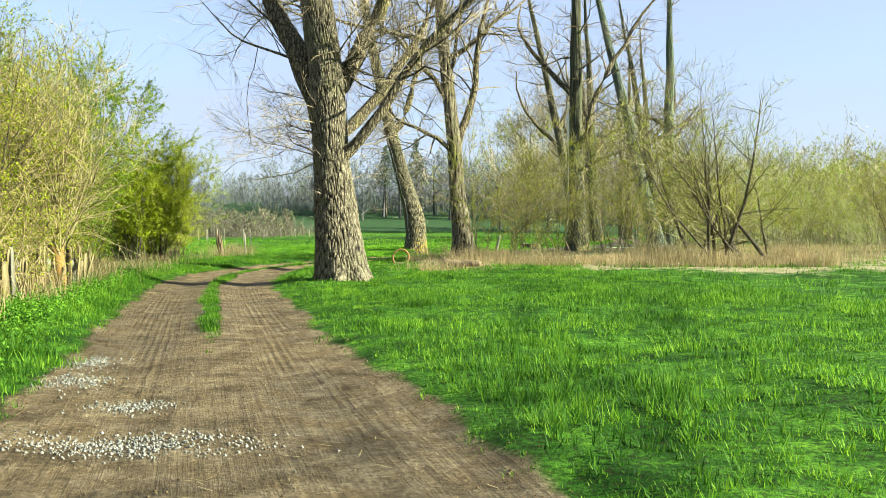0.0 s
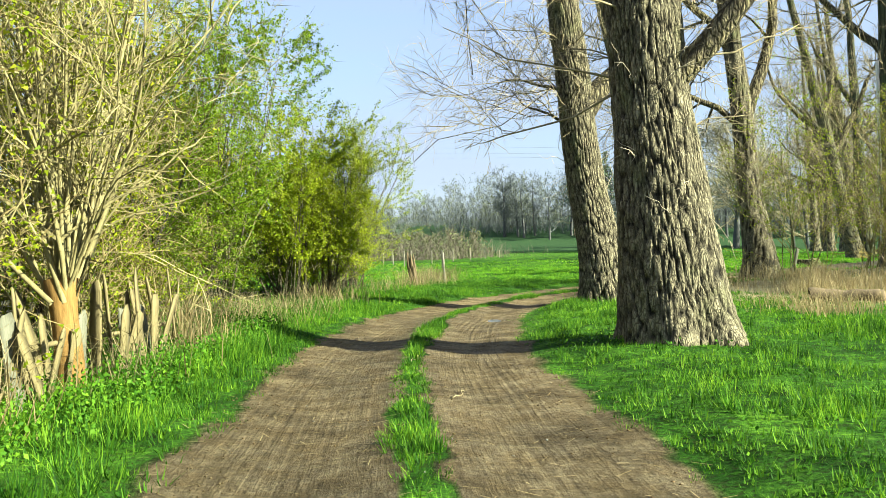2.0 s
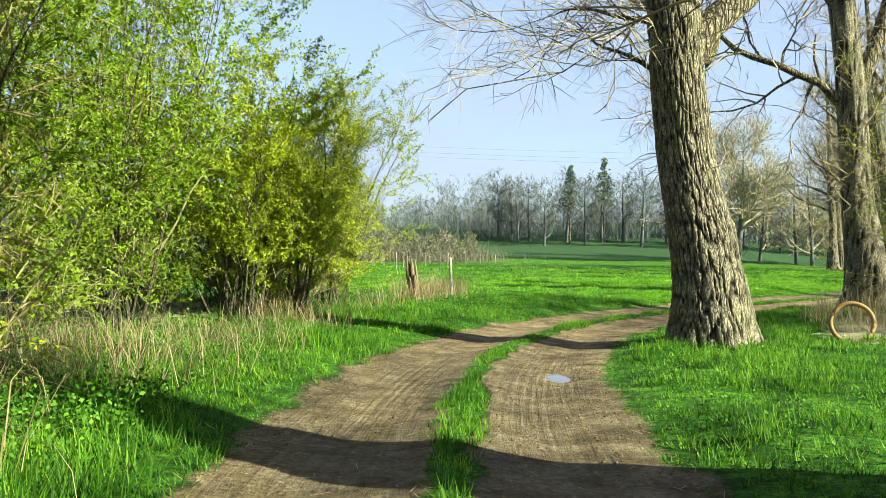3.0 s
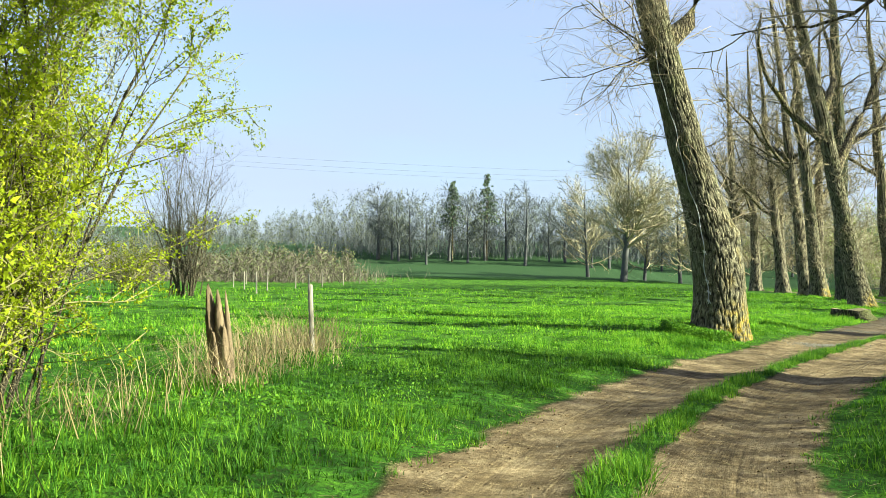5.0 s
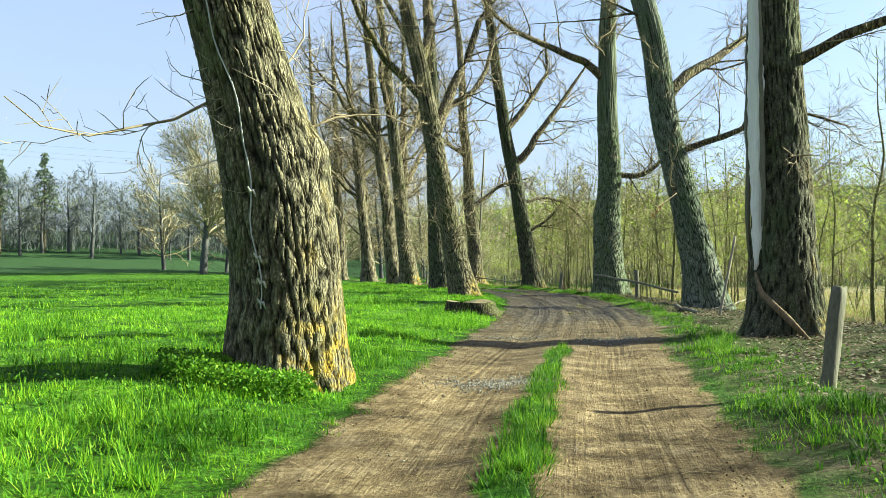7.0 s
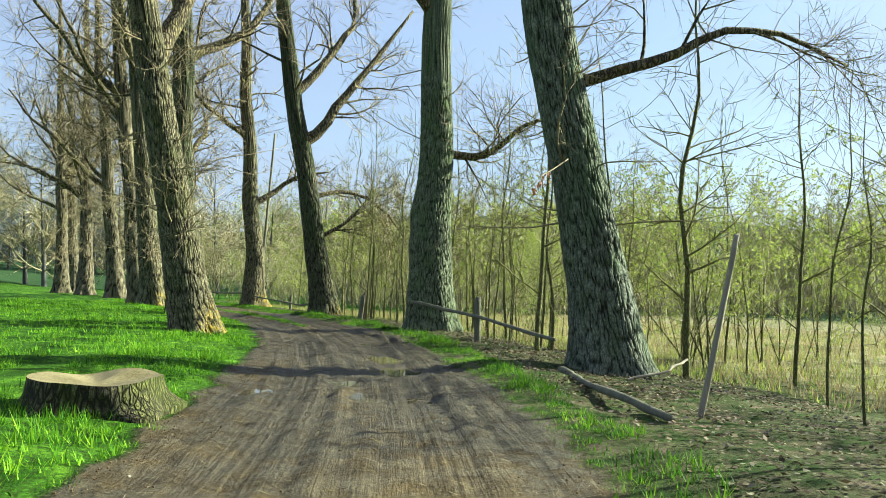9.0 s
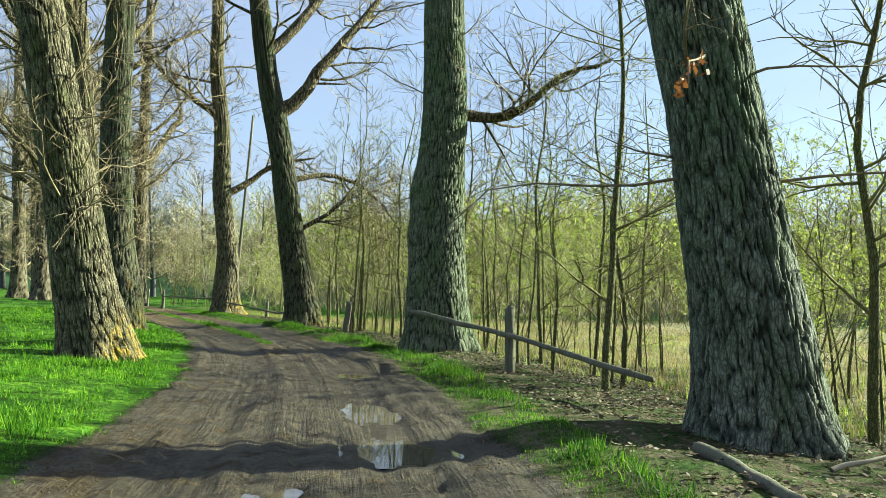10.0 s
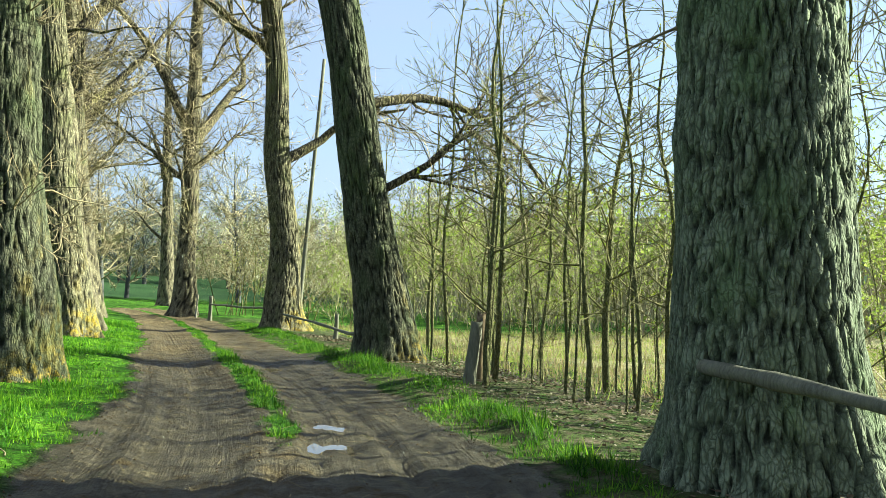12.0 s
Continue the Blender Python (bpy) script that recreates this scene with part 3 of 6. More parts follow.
def build_ground():
    u = grid_steps([(-1600, -400, 200), (-400, -120, 40), (-120, -40, 10), (-40, -12, 1.5), (-12, -4.5, 0.4), (-4.5, -2.2, 0.2), (-2.2, 2.2, 0.075),
                    (2.2, 4.5, 0.2), (4.5, 12, 0.4), (12, 40, 2.0), (40, 120, 10), (120, 400, 40), (400, 1600, 200)])
    y = grid_steps([(-600, -100, 100), (-100, -20, 8), (-20, 0, 1.0), (0, 52, 0.22), (52, 92, 0.11), (92, 130, 0.6), (130, 300, 6), (300, 700, 25), (700, 2500, 200)])
    U, Y = np.meshgrid(u, y)
    X = centre(Y) + U
    Z = land(X, Y)
    C = across(X, Y)
    hw = half_width(Y)
    nv, nu = U.shape
    idx = np.arange(nv * nu).reshape(nv, nu)
    quads = np.stack([idx[:-1, :-1], idx[:-1, 1:], idx[1:, 1:], idx[1:, :-1]], -1).reshape(-1, 4)
    me = mesh_of("ground", np.stack([X, Y, Z], -1).reshape(-1, 3), [quads], GROUND, True)
    wob = 0.22 * (value_noise(C * 0 + np.sign(C) * 7, Y * 0.23, 11) - 0.5) + 0.20 * (value_noise(X * 1.7, Y * 1.7, 12) - 0.5) + 0.18 * (value_noise(X * 5, Y * 5, 15) - 0.5)
    bare = 1 - smooth(hw - 0.22, hw + 0.28, np.abs(C) + wob)
    strip = strip_there(Y) * (1 - smooth(0.05, 0.27, (np.abs(C + 0.12 * (value_noise(Y * 0 + 3, Y * 0.5, 13) - 0.5)) + 0.22 * (value_noise(X * 2.5, Y * 2.5, 19) - 0.5)) / np.maximum(0.3, strip_there(Y))))
    bare = bare * (1 - strip) * (1 - smooth(124, 132, Y))
    rut = np.exp(-(((np.abs(C) - 0.78) / 0.38) ** 2)) * (1 - smooth(hw - 0.1, hw + 0.2, np.abs(C)))
    wet = np.interp(Y, [0, 14, 28, 35, 50, 57, 62, 80, 90, 110], [0.7, 0.7, 0.6, 0.15, 0.15, 0.7, 1.6, 1.6, 0.9, 0.3])
    wet = wet * (0.5 + 0.6 * value_noise(C * 1.3, Y * 0.4, 14) + 0.35 * smooth(0.1, 0.9, C) * smooth(55, 62, Y))
    humus = smooth(1.35, 1.9, C + 0.5 * (value_noise(X * 0.9, Y * 0.9, 31) - 0.5)) * smooth(42, 45, Y) * (1 - smooth(8, 12, C)) * (1 - smooth(100, 112, Y))
    # where the field lies in sun and its colour is brightened
    field = smooth(40, 46, Y) * (1 - smooth(100, 110, Y)) * smooth(1.2, 2.2, -C)
    field = np.maximum(field, smooth(108, 122, Y) * (1 - smooth(204, 214, Y)) * (1 - smooth(48, 60, X)))
    dry = 0.1 * humus
    wav = 7.0 * (value_noise(X * 0.11, Y * 0.11, 23) - 0.5) + 2.5 * (value_noise(X * 0.5, Y * 0.5, 24) - 0.5)
    Yw = Y + wav * smooth(8, 16, np.abs(C)) + 0.3 * wav
    dry = np.maximum(dry, smooth(27.0, 30.5, Yw) * (1 - smooth(36, 49, Yw)) * smooth(4.6, 6.5, C + 0.3 * wav) * (1 - smooth(40, 70, C)))
    floor = np.maximum(smooth(212, 226, Y + 0.12 * (X + 52)), smooth(72, 80, X)) * np.ones_like(Y)
    dry = np.maximum(dry, 0.5 * smooth(6, 11, C) * smooth(50, 62, Yw) * (1 - smooth(106, 116, Y)) * (1 - smooth(80, 110, C)))
    dry = np.maximum(dry, 0.7 * smooth(5.0, 7.5, -C + 0.2 * wav) * (1 - smooth(35, 42, Yw)) * (1 - smooth(16, 34, -C)))
    for name, v in (("bare", bare), ("rut", rut), ("wet", wet), ("dry", dry), ("floor", floor), ("field", field), ("humus", humus)):
        at = me.attributes.new(name, "FLOAT", "POINT")
        at.data.foreach_set("value", np.ascontiguousarray(v, np.float32).ravel())
    uv = me.uv_layers.new(name="track")
    vi = quads.ravel()
    uv.data.foreach_set("uv", np.stack([C.ravel()[vi], Y.ravel()[vi]], -1).astype(np.float32).ravel())
    tagged(new("ground", me), "rutted earth farm track through bright green spring meadow", "ground", kind="structure")


build_ground()


def build_puddles():
    for px, py, a, b, turn, depth in PUDDLES:
        th = np.linspace(0, 2 * np.pi, 40, endpoint=False)
        w = 1 + 0.25 * (value_noise(th * 2, th * 0 + px, 21) - 0.5)
        X, Y = np.cos(th) * b * 1.5 * w, np.sin(th) * a * 1.5 * w
        ct, st = math.cos(radians(turn)), math.sin(radians(turn))
        v = np.stack([X * ct - Y * st, X * st + Y * ct, 0 * X], -1)
        v = np.concatenate([v, [[0, 0, 0]]])
        f = np.stack([np.arange(40), np.roll(np.arange(40), -1), np.full(40, 40)], -1)
        e = th[::4]
        rim = land(px + (np.cos(e) * b * ct - np.sin(e) * a * st) * 0.85, py + (np.cos(e) * b * st + np.sin(e) * a * ct) * 0.85)
        level = float(rim.mean()) - 0.002
        ob = part("puddle", (v, [f]), WATER)
        ob.location = (px, py, level)
        tagged(ob, "shallow muddy puddle of rainwater in the wheel rut", "puddle", "puddles in the track", "structure")


build_puddles()

# ---- old poplars along the track ----
def cell_gap(a, b, count, seed):
    """How much nearer the nearest seed of a jittered lattice is than the next; a wraps round at count."""
    ai, bi = np.floor(a).astype(np.int64), np.floor(b).astype(np.int64)

    def rnd(p, q, k):
        v = ((p % count) * 374761393 + q * 668265263 + (seed + k) * 974634777) & 0xFFFFFFFF
        v = ((v ^ (v >> 13)) * 1274126177) & 0xFFFFFFFF
        return ((v ^ (v >> 16)) & 0xFFFF) / 65535.0
    first, second = np.full(a.shape, 9.0), np.full(a.shape, 9.0)
    for i in (-1, 0, 1):
        for j in (-1, 0, 1):
            p, q = ai + i, bi + j
            d = np.hypot(p + 0.5 + 0.85 * (rnd(p, q, 0) - 0.5) - a, q + 0.5 + 0.9 * (rnd(p, q, 1) - 0.5) - b)
            second = np.minimum(second, np.maximum(first, d))
            first = np.minimum(first, d)
    return second - first


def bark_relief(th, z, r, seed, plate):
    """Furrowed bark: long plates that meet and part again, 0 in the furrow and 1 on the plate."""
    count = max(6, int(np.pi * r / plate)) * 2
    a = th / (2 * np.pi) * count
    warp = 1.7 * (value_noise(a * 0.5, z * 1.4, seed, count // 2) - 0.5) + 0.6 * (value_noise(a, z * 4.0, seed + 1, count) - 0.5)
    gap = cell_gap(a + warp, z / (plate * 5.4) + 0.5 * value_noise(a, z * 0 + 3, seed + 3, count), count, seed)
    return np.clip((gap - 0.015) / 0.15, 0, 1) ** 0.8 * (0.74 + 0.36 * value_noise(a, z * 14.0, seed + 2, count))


def trunk_mesh(path, radii, sides, seed, flare, depth, burls=(), plate=0.10):
    """A furrowed trunk along the path (n, 3), and the height of its bark at each corner."""
    n = len(path)
    th = np.arange(sides) * 2 * np.pi / sides
    z = path[:, 2]
    TH, ZZ = np.meshgrid(th, z)
    R = radii[:, None] * np.ones(sides)
    lobes = 5 + seed % 3
    foot = np.exp(-np.maximum(ZZ, 0) / 0.42)
    R = R * (1 + flare * foot * (0.75 + 0.55 * np.cos(lobes * TH + seed) + 0.3 * np.cos((lobes - 2) * TH + 2 * seed)))
    R = R * (1 + 0.10 * (value_noise(TH / (2 * np.pi) * 6, ZZ * 0.7, seed + 5, 6) - 0.5) + 0.06 * (value_noise(TH / (2 * np.pi) * 12, ZZ * 2, seed + 6, 12) - 0.5))
    for bt, bz, br, bh in burls:
        d = ((np.angle(np.exp(1j * (TH - bt)))) * radii.mean() / br) ** 2 + ((ZZ - bz) / (br * 1.5)) ** 2
        R = R + bh * np.exp(-d)
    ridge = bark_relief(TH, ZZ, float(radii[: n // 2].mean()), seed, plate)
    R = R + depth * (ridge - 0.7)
    X = path[:, 0:1] + R * np.cos(TH)
    Y = path[:, 1:2] + R * np.sin(TH)
    V = np.stack([X, Y, ZZ], -1).reshape(-1, 3)
    idx = np.arange(n * sides).reshape(n, sides)
    a, b = idx[:-1], idx[1:]
    q = np.stack([a, np.roll(a, -1, 1), np.roll(b, -1, 1), b], -1).reshape(-1, 4)
    return (V, [q, idx[-1:][:, :]]), ridge


def limb_path(start, azimuth, rise, length, bend, n=9, sag=0.0, rng=None):
    """A limb that leaves at the azimuth (degrees from +x) and rise, and bends upwards."""
    d = np.array([math.cos(radians(azimuth)) * math.cos(radians(rise)), math.sin(radians(azimuth)) * math.cos(radians(rise)), math.sin(radians(rise))])
    out = [np.array(start, float)]
    for k in range(n - 1):
        d = unit(d + np.array([0, 0, bend / n]) + (rng.normal(scale=0.15, size=3) if rng is not None else 0))
        out.append(out[-1] + d * length / (n - 1))
    return np.array(out)


def poplar(at, radius, height, lean, limbs, seed, bark=BARK, fine=True, shoots=0, shoot_z=(1.5, 4.0), burls=(), crown=1.1, label="", flare=0.30, low_twigs=0, low_from=2.2, spine=(), gauge=()):
    """limbs: (height on the trunk, azimuth, rise, length, radius, bend). spine: (height, offset east, offset north); gauge: (height, radius)."""
    rng = np.random.default_rng(seed)
    x, y = at
    z0 = float(land(np.array([x]), np.array([y]))[0])
    root = thing("poplar", (x, y, z0), label, "tree", "old poplars along the track")
    top_fine = 7.5 if fine else 7.0
    step = 0.066 if fine > 1 else 0.1 if fine else 0.16
    z = np.concatenate([np.arange(-0.3, 5.0, step), np.arange(5.0, top_fine, 1.4 * step), np.arange(top_fine, height, 0.5), [height]])

    def axis(zz):
        zz = np.asarray(zz, float)
        wig = 0.16 * (value_noise(zz * 0.35, zz * 0 + seed, 31) - 0.5) * np.minimum(1, np.maximum(zz, 0) / 1.5)
        if spine:
            hs, dx, dy = np.array(spine, float).T
            grid = np.arange(-1.0, 30.0, 0.1)
            soft = [np.convolve(np.pad(np.interp(grid, hs, v), 6, "edge"), np.ones(13) / 13, "valid") for v in (dx, dy)]
            return np.stack([np.interp(zz, grid, soft[0]), np.interp(zz, grid, soft[1]), zz], -1)
        off = np.maximum(zz, 0) / 10.0
        return np.stack([lean[0] * off + wig, lean[1] * off - wig, zz], -1)

    def girth(zz):
        if gauge:
            return np.interp(np.asarray(zz, float), *np.array(gauge, float).T)
        s = np.clip(np.asarray(zz, float) / height, 0, 1)
        return radius * (1 - 0.25 * np.minimum(1, np.maximum(np.asarray(zz), 0) / 3.0)) * (1 - s) ** 0.75 + 0.02
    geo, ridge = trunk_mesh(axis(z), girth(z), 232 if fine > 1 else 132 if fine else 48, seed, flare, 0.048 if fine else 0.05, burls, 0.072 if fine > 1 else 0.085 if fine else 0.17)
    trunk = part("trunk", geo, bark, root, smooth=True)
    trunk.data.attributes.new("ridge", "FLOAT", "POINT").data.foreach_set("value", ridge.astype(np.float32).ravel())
    heads, heads_r = [], []
    zz = np.linspace((0.36 if fine else 0.22) * height, height, 9)
    heads.append(axis(zz)), heads_r.append(girth(zz))
    spare = [] if fine else [(rng.uniform(4.2, 11), rng.uniform(0, 360), rng.uniform(30, 62), rng.uniform(4.5, 8.5), rng.uniform(0.08, 0.15), rng.uniform(0.1, 0.7)) for _ in range(5)]
    for lz, az, rise, length, lr, bend in list(limbs) + spare:
        p = limb_path(axis(np.array([lz]))[0], az, rise, length, bend, 12, 0, rng)
        r = lr * (1 - np.linspace(0, 1, 12) * 0.8)
        r[0] *= 1.25
        V, F = tubes(p[None], r[None], 14)
        rel = 1 + 0.10 * (value_noise(V[:, 0] * 9, V[:, 2] * 5 + V[:, 1] * 7, seed + 9) - 0.5)
        ax = np.repeat(p, 14, 0)
        part("limb", (ax + (V - ax) * rel[:, None], F), LIMB, root, smooth=True)
        q = np.linspace(0, 1, 9) * 11
        heads.append(np.stack([np.interp(q, np.arange(12), p[:, k]) for k in range(3)], -1))
        heads_r.append(np.interp(q, np.arange(12), r))
    P, R = np.array(heads), np.array(heads_r)
    k = max(1, int(round(9 * crown)))
    b1, r1 = sprout(rng, P, R, k, 0.2, 0.98, (30, 75), (1.8, 4.4), 0.4, 0.24, 6, 0.5, 0.010, wide=0.055)
    trunk_b, trunk_r = sprout(rng, P[:1], R[:1], int(16 * crown), 0.0, 0.8, (40, 85), (2.5, 5.5), 0.5, 0.24, 6, 0.35, 0.012, wide=0.065)
    b1, r1 = np.concatenate([b1, trunk_b]), np.concatenate([r1, trunk_r])
    low = (b1[:, 0, 2] < 12.5) | (rng.uniform(0, 1, len(b1)) < (0.4 if fine else 0.9))
    b1, r1 = b1[low], r1[low]
    b2, r2 = sprout(rng, b1, r1, 7, 0.1, 1.0, (25, 75), (0.8, 2.4), 0.1, 0.24, 5, 0.6, 0.007, wide=0.026)
    b3, r3 = sprout(rng, b2, r2, 11 if fine > 1 else 6, 0.1, 1.0, (25, 65), (0.4, 1.4), -0.15, 0.22, 3, 0.6, 0.005, wide=0.011)
    if fine > 1:
        r1, r2, r3 = r1 * 0.8, r2 * 0.6, r3 * 0.55
    tagged(part("crown", tubes(b1, r1, 5), LIMB, root, smooth=True), kind="stuff")
    tagged(part("twigwork", joined(ribbons(rng, b2, r2 * 1.4), ribbons(rng, b3, r3 * 1.3)), TWIG, root), kind="stuff")
    if low_twigs:
        zz = np.linspace(low_from, 15.0 if y > 70 and low_twigs > 15 else 10.0, 9)
        b, r = sprout(rng, axis(zz)[None], girth(zz)[None], int(low_twigs * 1.6), 0, 1, (60, 95), (1.2, 3.4), 0.15, 0.2, 7, 0.05, 0.005, 0.2, wide=0.022)
        c, s = sprout(rng, b, r, 9, 0.1, 1, (25, 60), (0.4, 1.5), 0.1, 0.2, 5, 0.6, 0.003, wide=0.007)
        d, e = sprout(rng, c, s, 4, 0.2, 1, (25, 60), (0.2, 0.6), 0.1, 0.2, 4, 0.7, 0.003, wide=0.006)
        if y > 80:
            s, e = s * 1.5, e * 2.0
        tagged(part("twigwork", joined(tubes(b, r, 5), tubes(c, s, 3), ribbons(rng, d, e * 1.3)), TWIG, root), kind="stuff")
    if shoots:
        zz = np.linspace(shoot_z[0], shoot_z[1], 5)
        b, r = sprout(rng, axis(zz)[None], girth(zz)[None], shoots, 0, 1, (45, 100), (0.5, 1.5), -0.5, 0.34, 8, 0.03, 0.003, 0.1, wide=0.012)
        c, s = sprout(rng, b, r, 4, 0.25, 1, (25, 75), (0.15, 0.55), -0.1, 0.32, 5, 0.7, 0.0025, wide=0.006)
        tagged(part("shoot_tangle", joined(tubes(b, r, 4), tubes(c, s, 3)), TWIG_PALE, root, "pale bare water shoots", True), kind="stuff")
    return root


OLD = "old poplar with furrowed grey-brown bark and bare crown"
poplar((-2.47, 24.4), 0.66, 24, (-0.95, 0.15), [(3.9, 170, 62, 9, 0.36, 0.6), (4.3, 20, 70, 9, 0.26, 0.4), (2.9, -18, 42, 11, 0.15, 0.2), (5.4, 12, 6, 1.1, 0.10, 0.0), (5.2, 172, 22, 4.0, 0.05, -0.3)], 11,
       shoots=40, fine=2, shoot_z=(1.5, 3.4), low_twigs=13, label="forked old poplar with furrowed bark and pale tangled shoots", flare=0.2)
poplar((-3.62, 33.1), 0.56, 24, (-1.25, 0.2), [(4.1, 5, 48, 9, 0.26, 0.7), (3.9, 182, 28, 1.9, 0.045, 0.1), (4.7, 170, 30, 2.1, 0.05, 0.0)], 12, fine=2, shoots=22, shoot_z=(1.8, 3.2), low_twigs=12, low_from=4.6, label="old poplar with furrowed bark, one limb from a low fork", flare=0.2)
poplar((0.9, 42.6), 0.50, 23, (-0.9, 0.1), [(5.0, 2, 55, 9, 0.22, 0.5), (7.2, 185, 50, 7, 0.14, 0.6)], 13, fine=False, low_twigs=22, label="low-forked old poplar among dry grass")
poplar((-1.68, 50.5), 0.64, 25, (-2.2, 0), [(6.7, 12, 52, 9, 0.22, 0.7), (6.4, 175, 5, 0.7, 0.09, 0.0)], 14, bark=BARK_MOSS, fine=2, shoots=30, shoot_z=(2.0, 4.5), low_twigs=14,
       burls=[(-0.65, 2.35, 0.17, 0.13)], spine=[(0, 0, 0), (0.9, 0, 0), (1.8, -0.08, 0), (2.6, -0.24, 0), (3.5, -0.52, 0), (5, -0.93, 0), (6.8, -1.40, 0), (10, -2.1, 0), (25, -5.0, 0)],
       gauge=[(0, 0.60), (1, 0.575), (1.8, 0.56), (2.6, 0.50), (3.5, 0.43), (5, 0.385), (7, 0.35), (12, 0.26), (25, 0.03)], label="leaning old poplar with yellow lichen at its foot", flare=0.16)
poplar((7.75, 53.15), 0.64, 24, (-0.10, 0.1), [(5.8, -20, 48, 11, 0.22, 0.3), (4.6, -60, 35, 7, 0.10, 0.2), (9, 160, 50, 8, 0.2, 0.5)], 15, bark=BARK_SHADED, low_twigs=5,
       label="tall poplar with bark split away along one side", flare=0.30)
poplar((14.95, 63.9), 0.66, 24, (-2.3, 0.3), [(6.6, -25, 35, 7, 0.20, 0.3), (5.0, -40, 20, 6, 0.12, -0.6)], 16, fine=2, bark=BARK_GLARE_PALE, low_twigs=12, label="leaning old poplar with glare-paled grey-green bark on the leafy bank", flare=0.22)
poplar((18.38, 74.55), 0.75, 25, (0.0, 0.0), [(5.4, -15, -12, 4.2, 0.15, 0.9), (9.5, 170, 40, 8, 0.2, 0.5)], 17, fine=2, bark=BARK_GLARE, low_twigs=4,
       burls=[(2.6, 3.4, 0.5, 0.16), (2.9, 2.4, 0.4, 0.12)], label="upright old poplar with swollen trunk beside the rail fence", flare=0.16)
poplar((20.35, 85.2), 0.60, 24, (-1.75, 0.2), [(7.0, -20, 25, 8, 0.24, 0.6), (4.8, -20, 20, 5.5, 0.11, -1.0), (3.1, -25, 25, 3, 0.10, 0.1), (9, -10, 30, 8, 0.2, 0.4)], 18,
       bark=BARK_SHADED, label="leaning poplar with shade-darkened bark and long crooked side limbs", flare=0.2)
poplar((22.5, 97.6), 0.64, 24, (-0.7, 0.1), [(5.4, -15, 30, 5, 0.2, 0.3), (9, 175, 45, 8, 0.16, 0.4)], 19, bark=BARK_MOSS, low_twigs=10, label="old poplar with one low limb and orange scar")
poplar((11.0, 74.0), 0.59, 25, (-2.05, 0.3), [(6.5, 5, 55, 9, 0.26, 0.6), (8, 170, 45, 8, 0.2, 0.5), (9.5, 60, 45, 8, 0.2, 0.5)], 20, bark=BARK_MOSS, fine=2, low_twigs=44,
       label="old poplar with yellow mossy foot at the field's edge", flare=0.2)
poplar((13.7, 83.0), 0.62, 25, (-0.4, 0.2), [(9, 10, 50, 9, 0.22, 0.5), (11, 170, 50, 8, 0.2, 0.5)], 21, bark=BARK_SHADED, low_twigs=16, label="straight old poplar with orange lichen at its foot", flare=0.2)
poplar((15.35, 92.0), 0.60, 25, (-1.0, 0.2), [(8, 20, 50, 9, 0.22, 0.5), (10, 175, 50, 8, 0.2, 0.5)], 22, bark=BARK_MOSS, low_twigs=12, label=OLD)
poplar((16.1, 96.5), 0.58, 25, (-1.2, 0.2), [(7.5, 30, 50, 9, 0.22, 0.5), (10, 175, 50, 8, 0.2, 0.5)], 27, fine=False, low_twigs=22, label=OLD + ", leaning")
poplar((26.4, 135.0), 0.66, 22, (-0.3, 0.1), [(9, 150, 45, 6, 0.25, 0.4)], 23, fine=False, crown=0.4, label="broken-topped old poplar at the bend of the track")
poplar((22.7, 113.0), 0.62, 26, (0.1, 0.1), [(8, 10, 60, 11, 0.3, 0.4), (8.6, 170, 60, 11, 0.28, 0.4), (7, 20, 35, 6, 0.14, 0.5)], 24, fine=False, low_twigs=22, label="tall forked poplar at the bend of the track")
for n, (tx, ty, tl) in enumerate([(17.6, 107.0, -1.0), (17.9, 116.0, -0.3), (17.6, 122.0, -0.4), (20.5, 131.0, -0.6)]):
    poplar((tx, ty), 0.58, 23 + n % 3, (tl, 0.1), [(6.5, 170 - 40 * (n % 3), 35, 8, 0.18, 0.4), (8, 10 + 30 * (n % 2), 45, 8, 0.2, 0.5)], 40 + n, fine=False, crown=0.9, low_twigs=34, label="old bare poplar in the field's tree row")


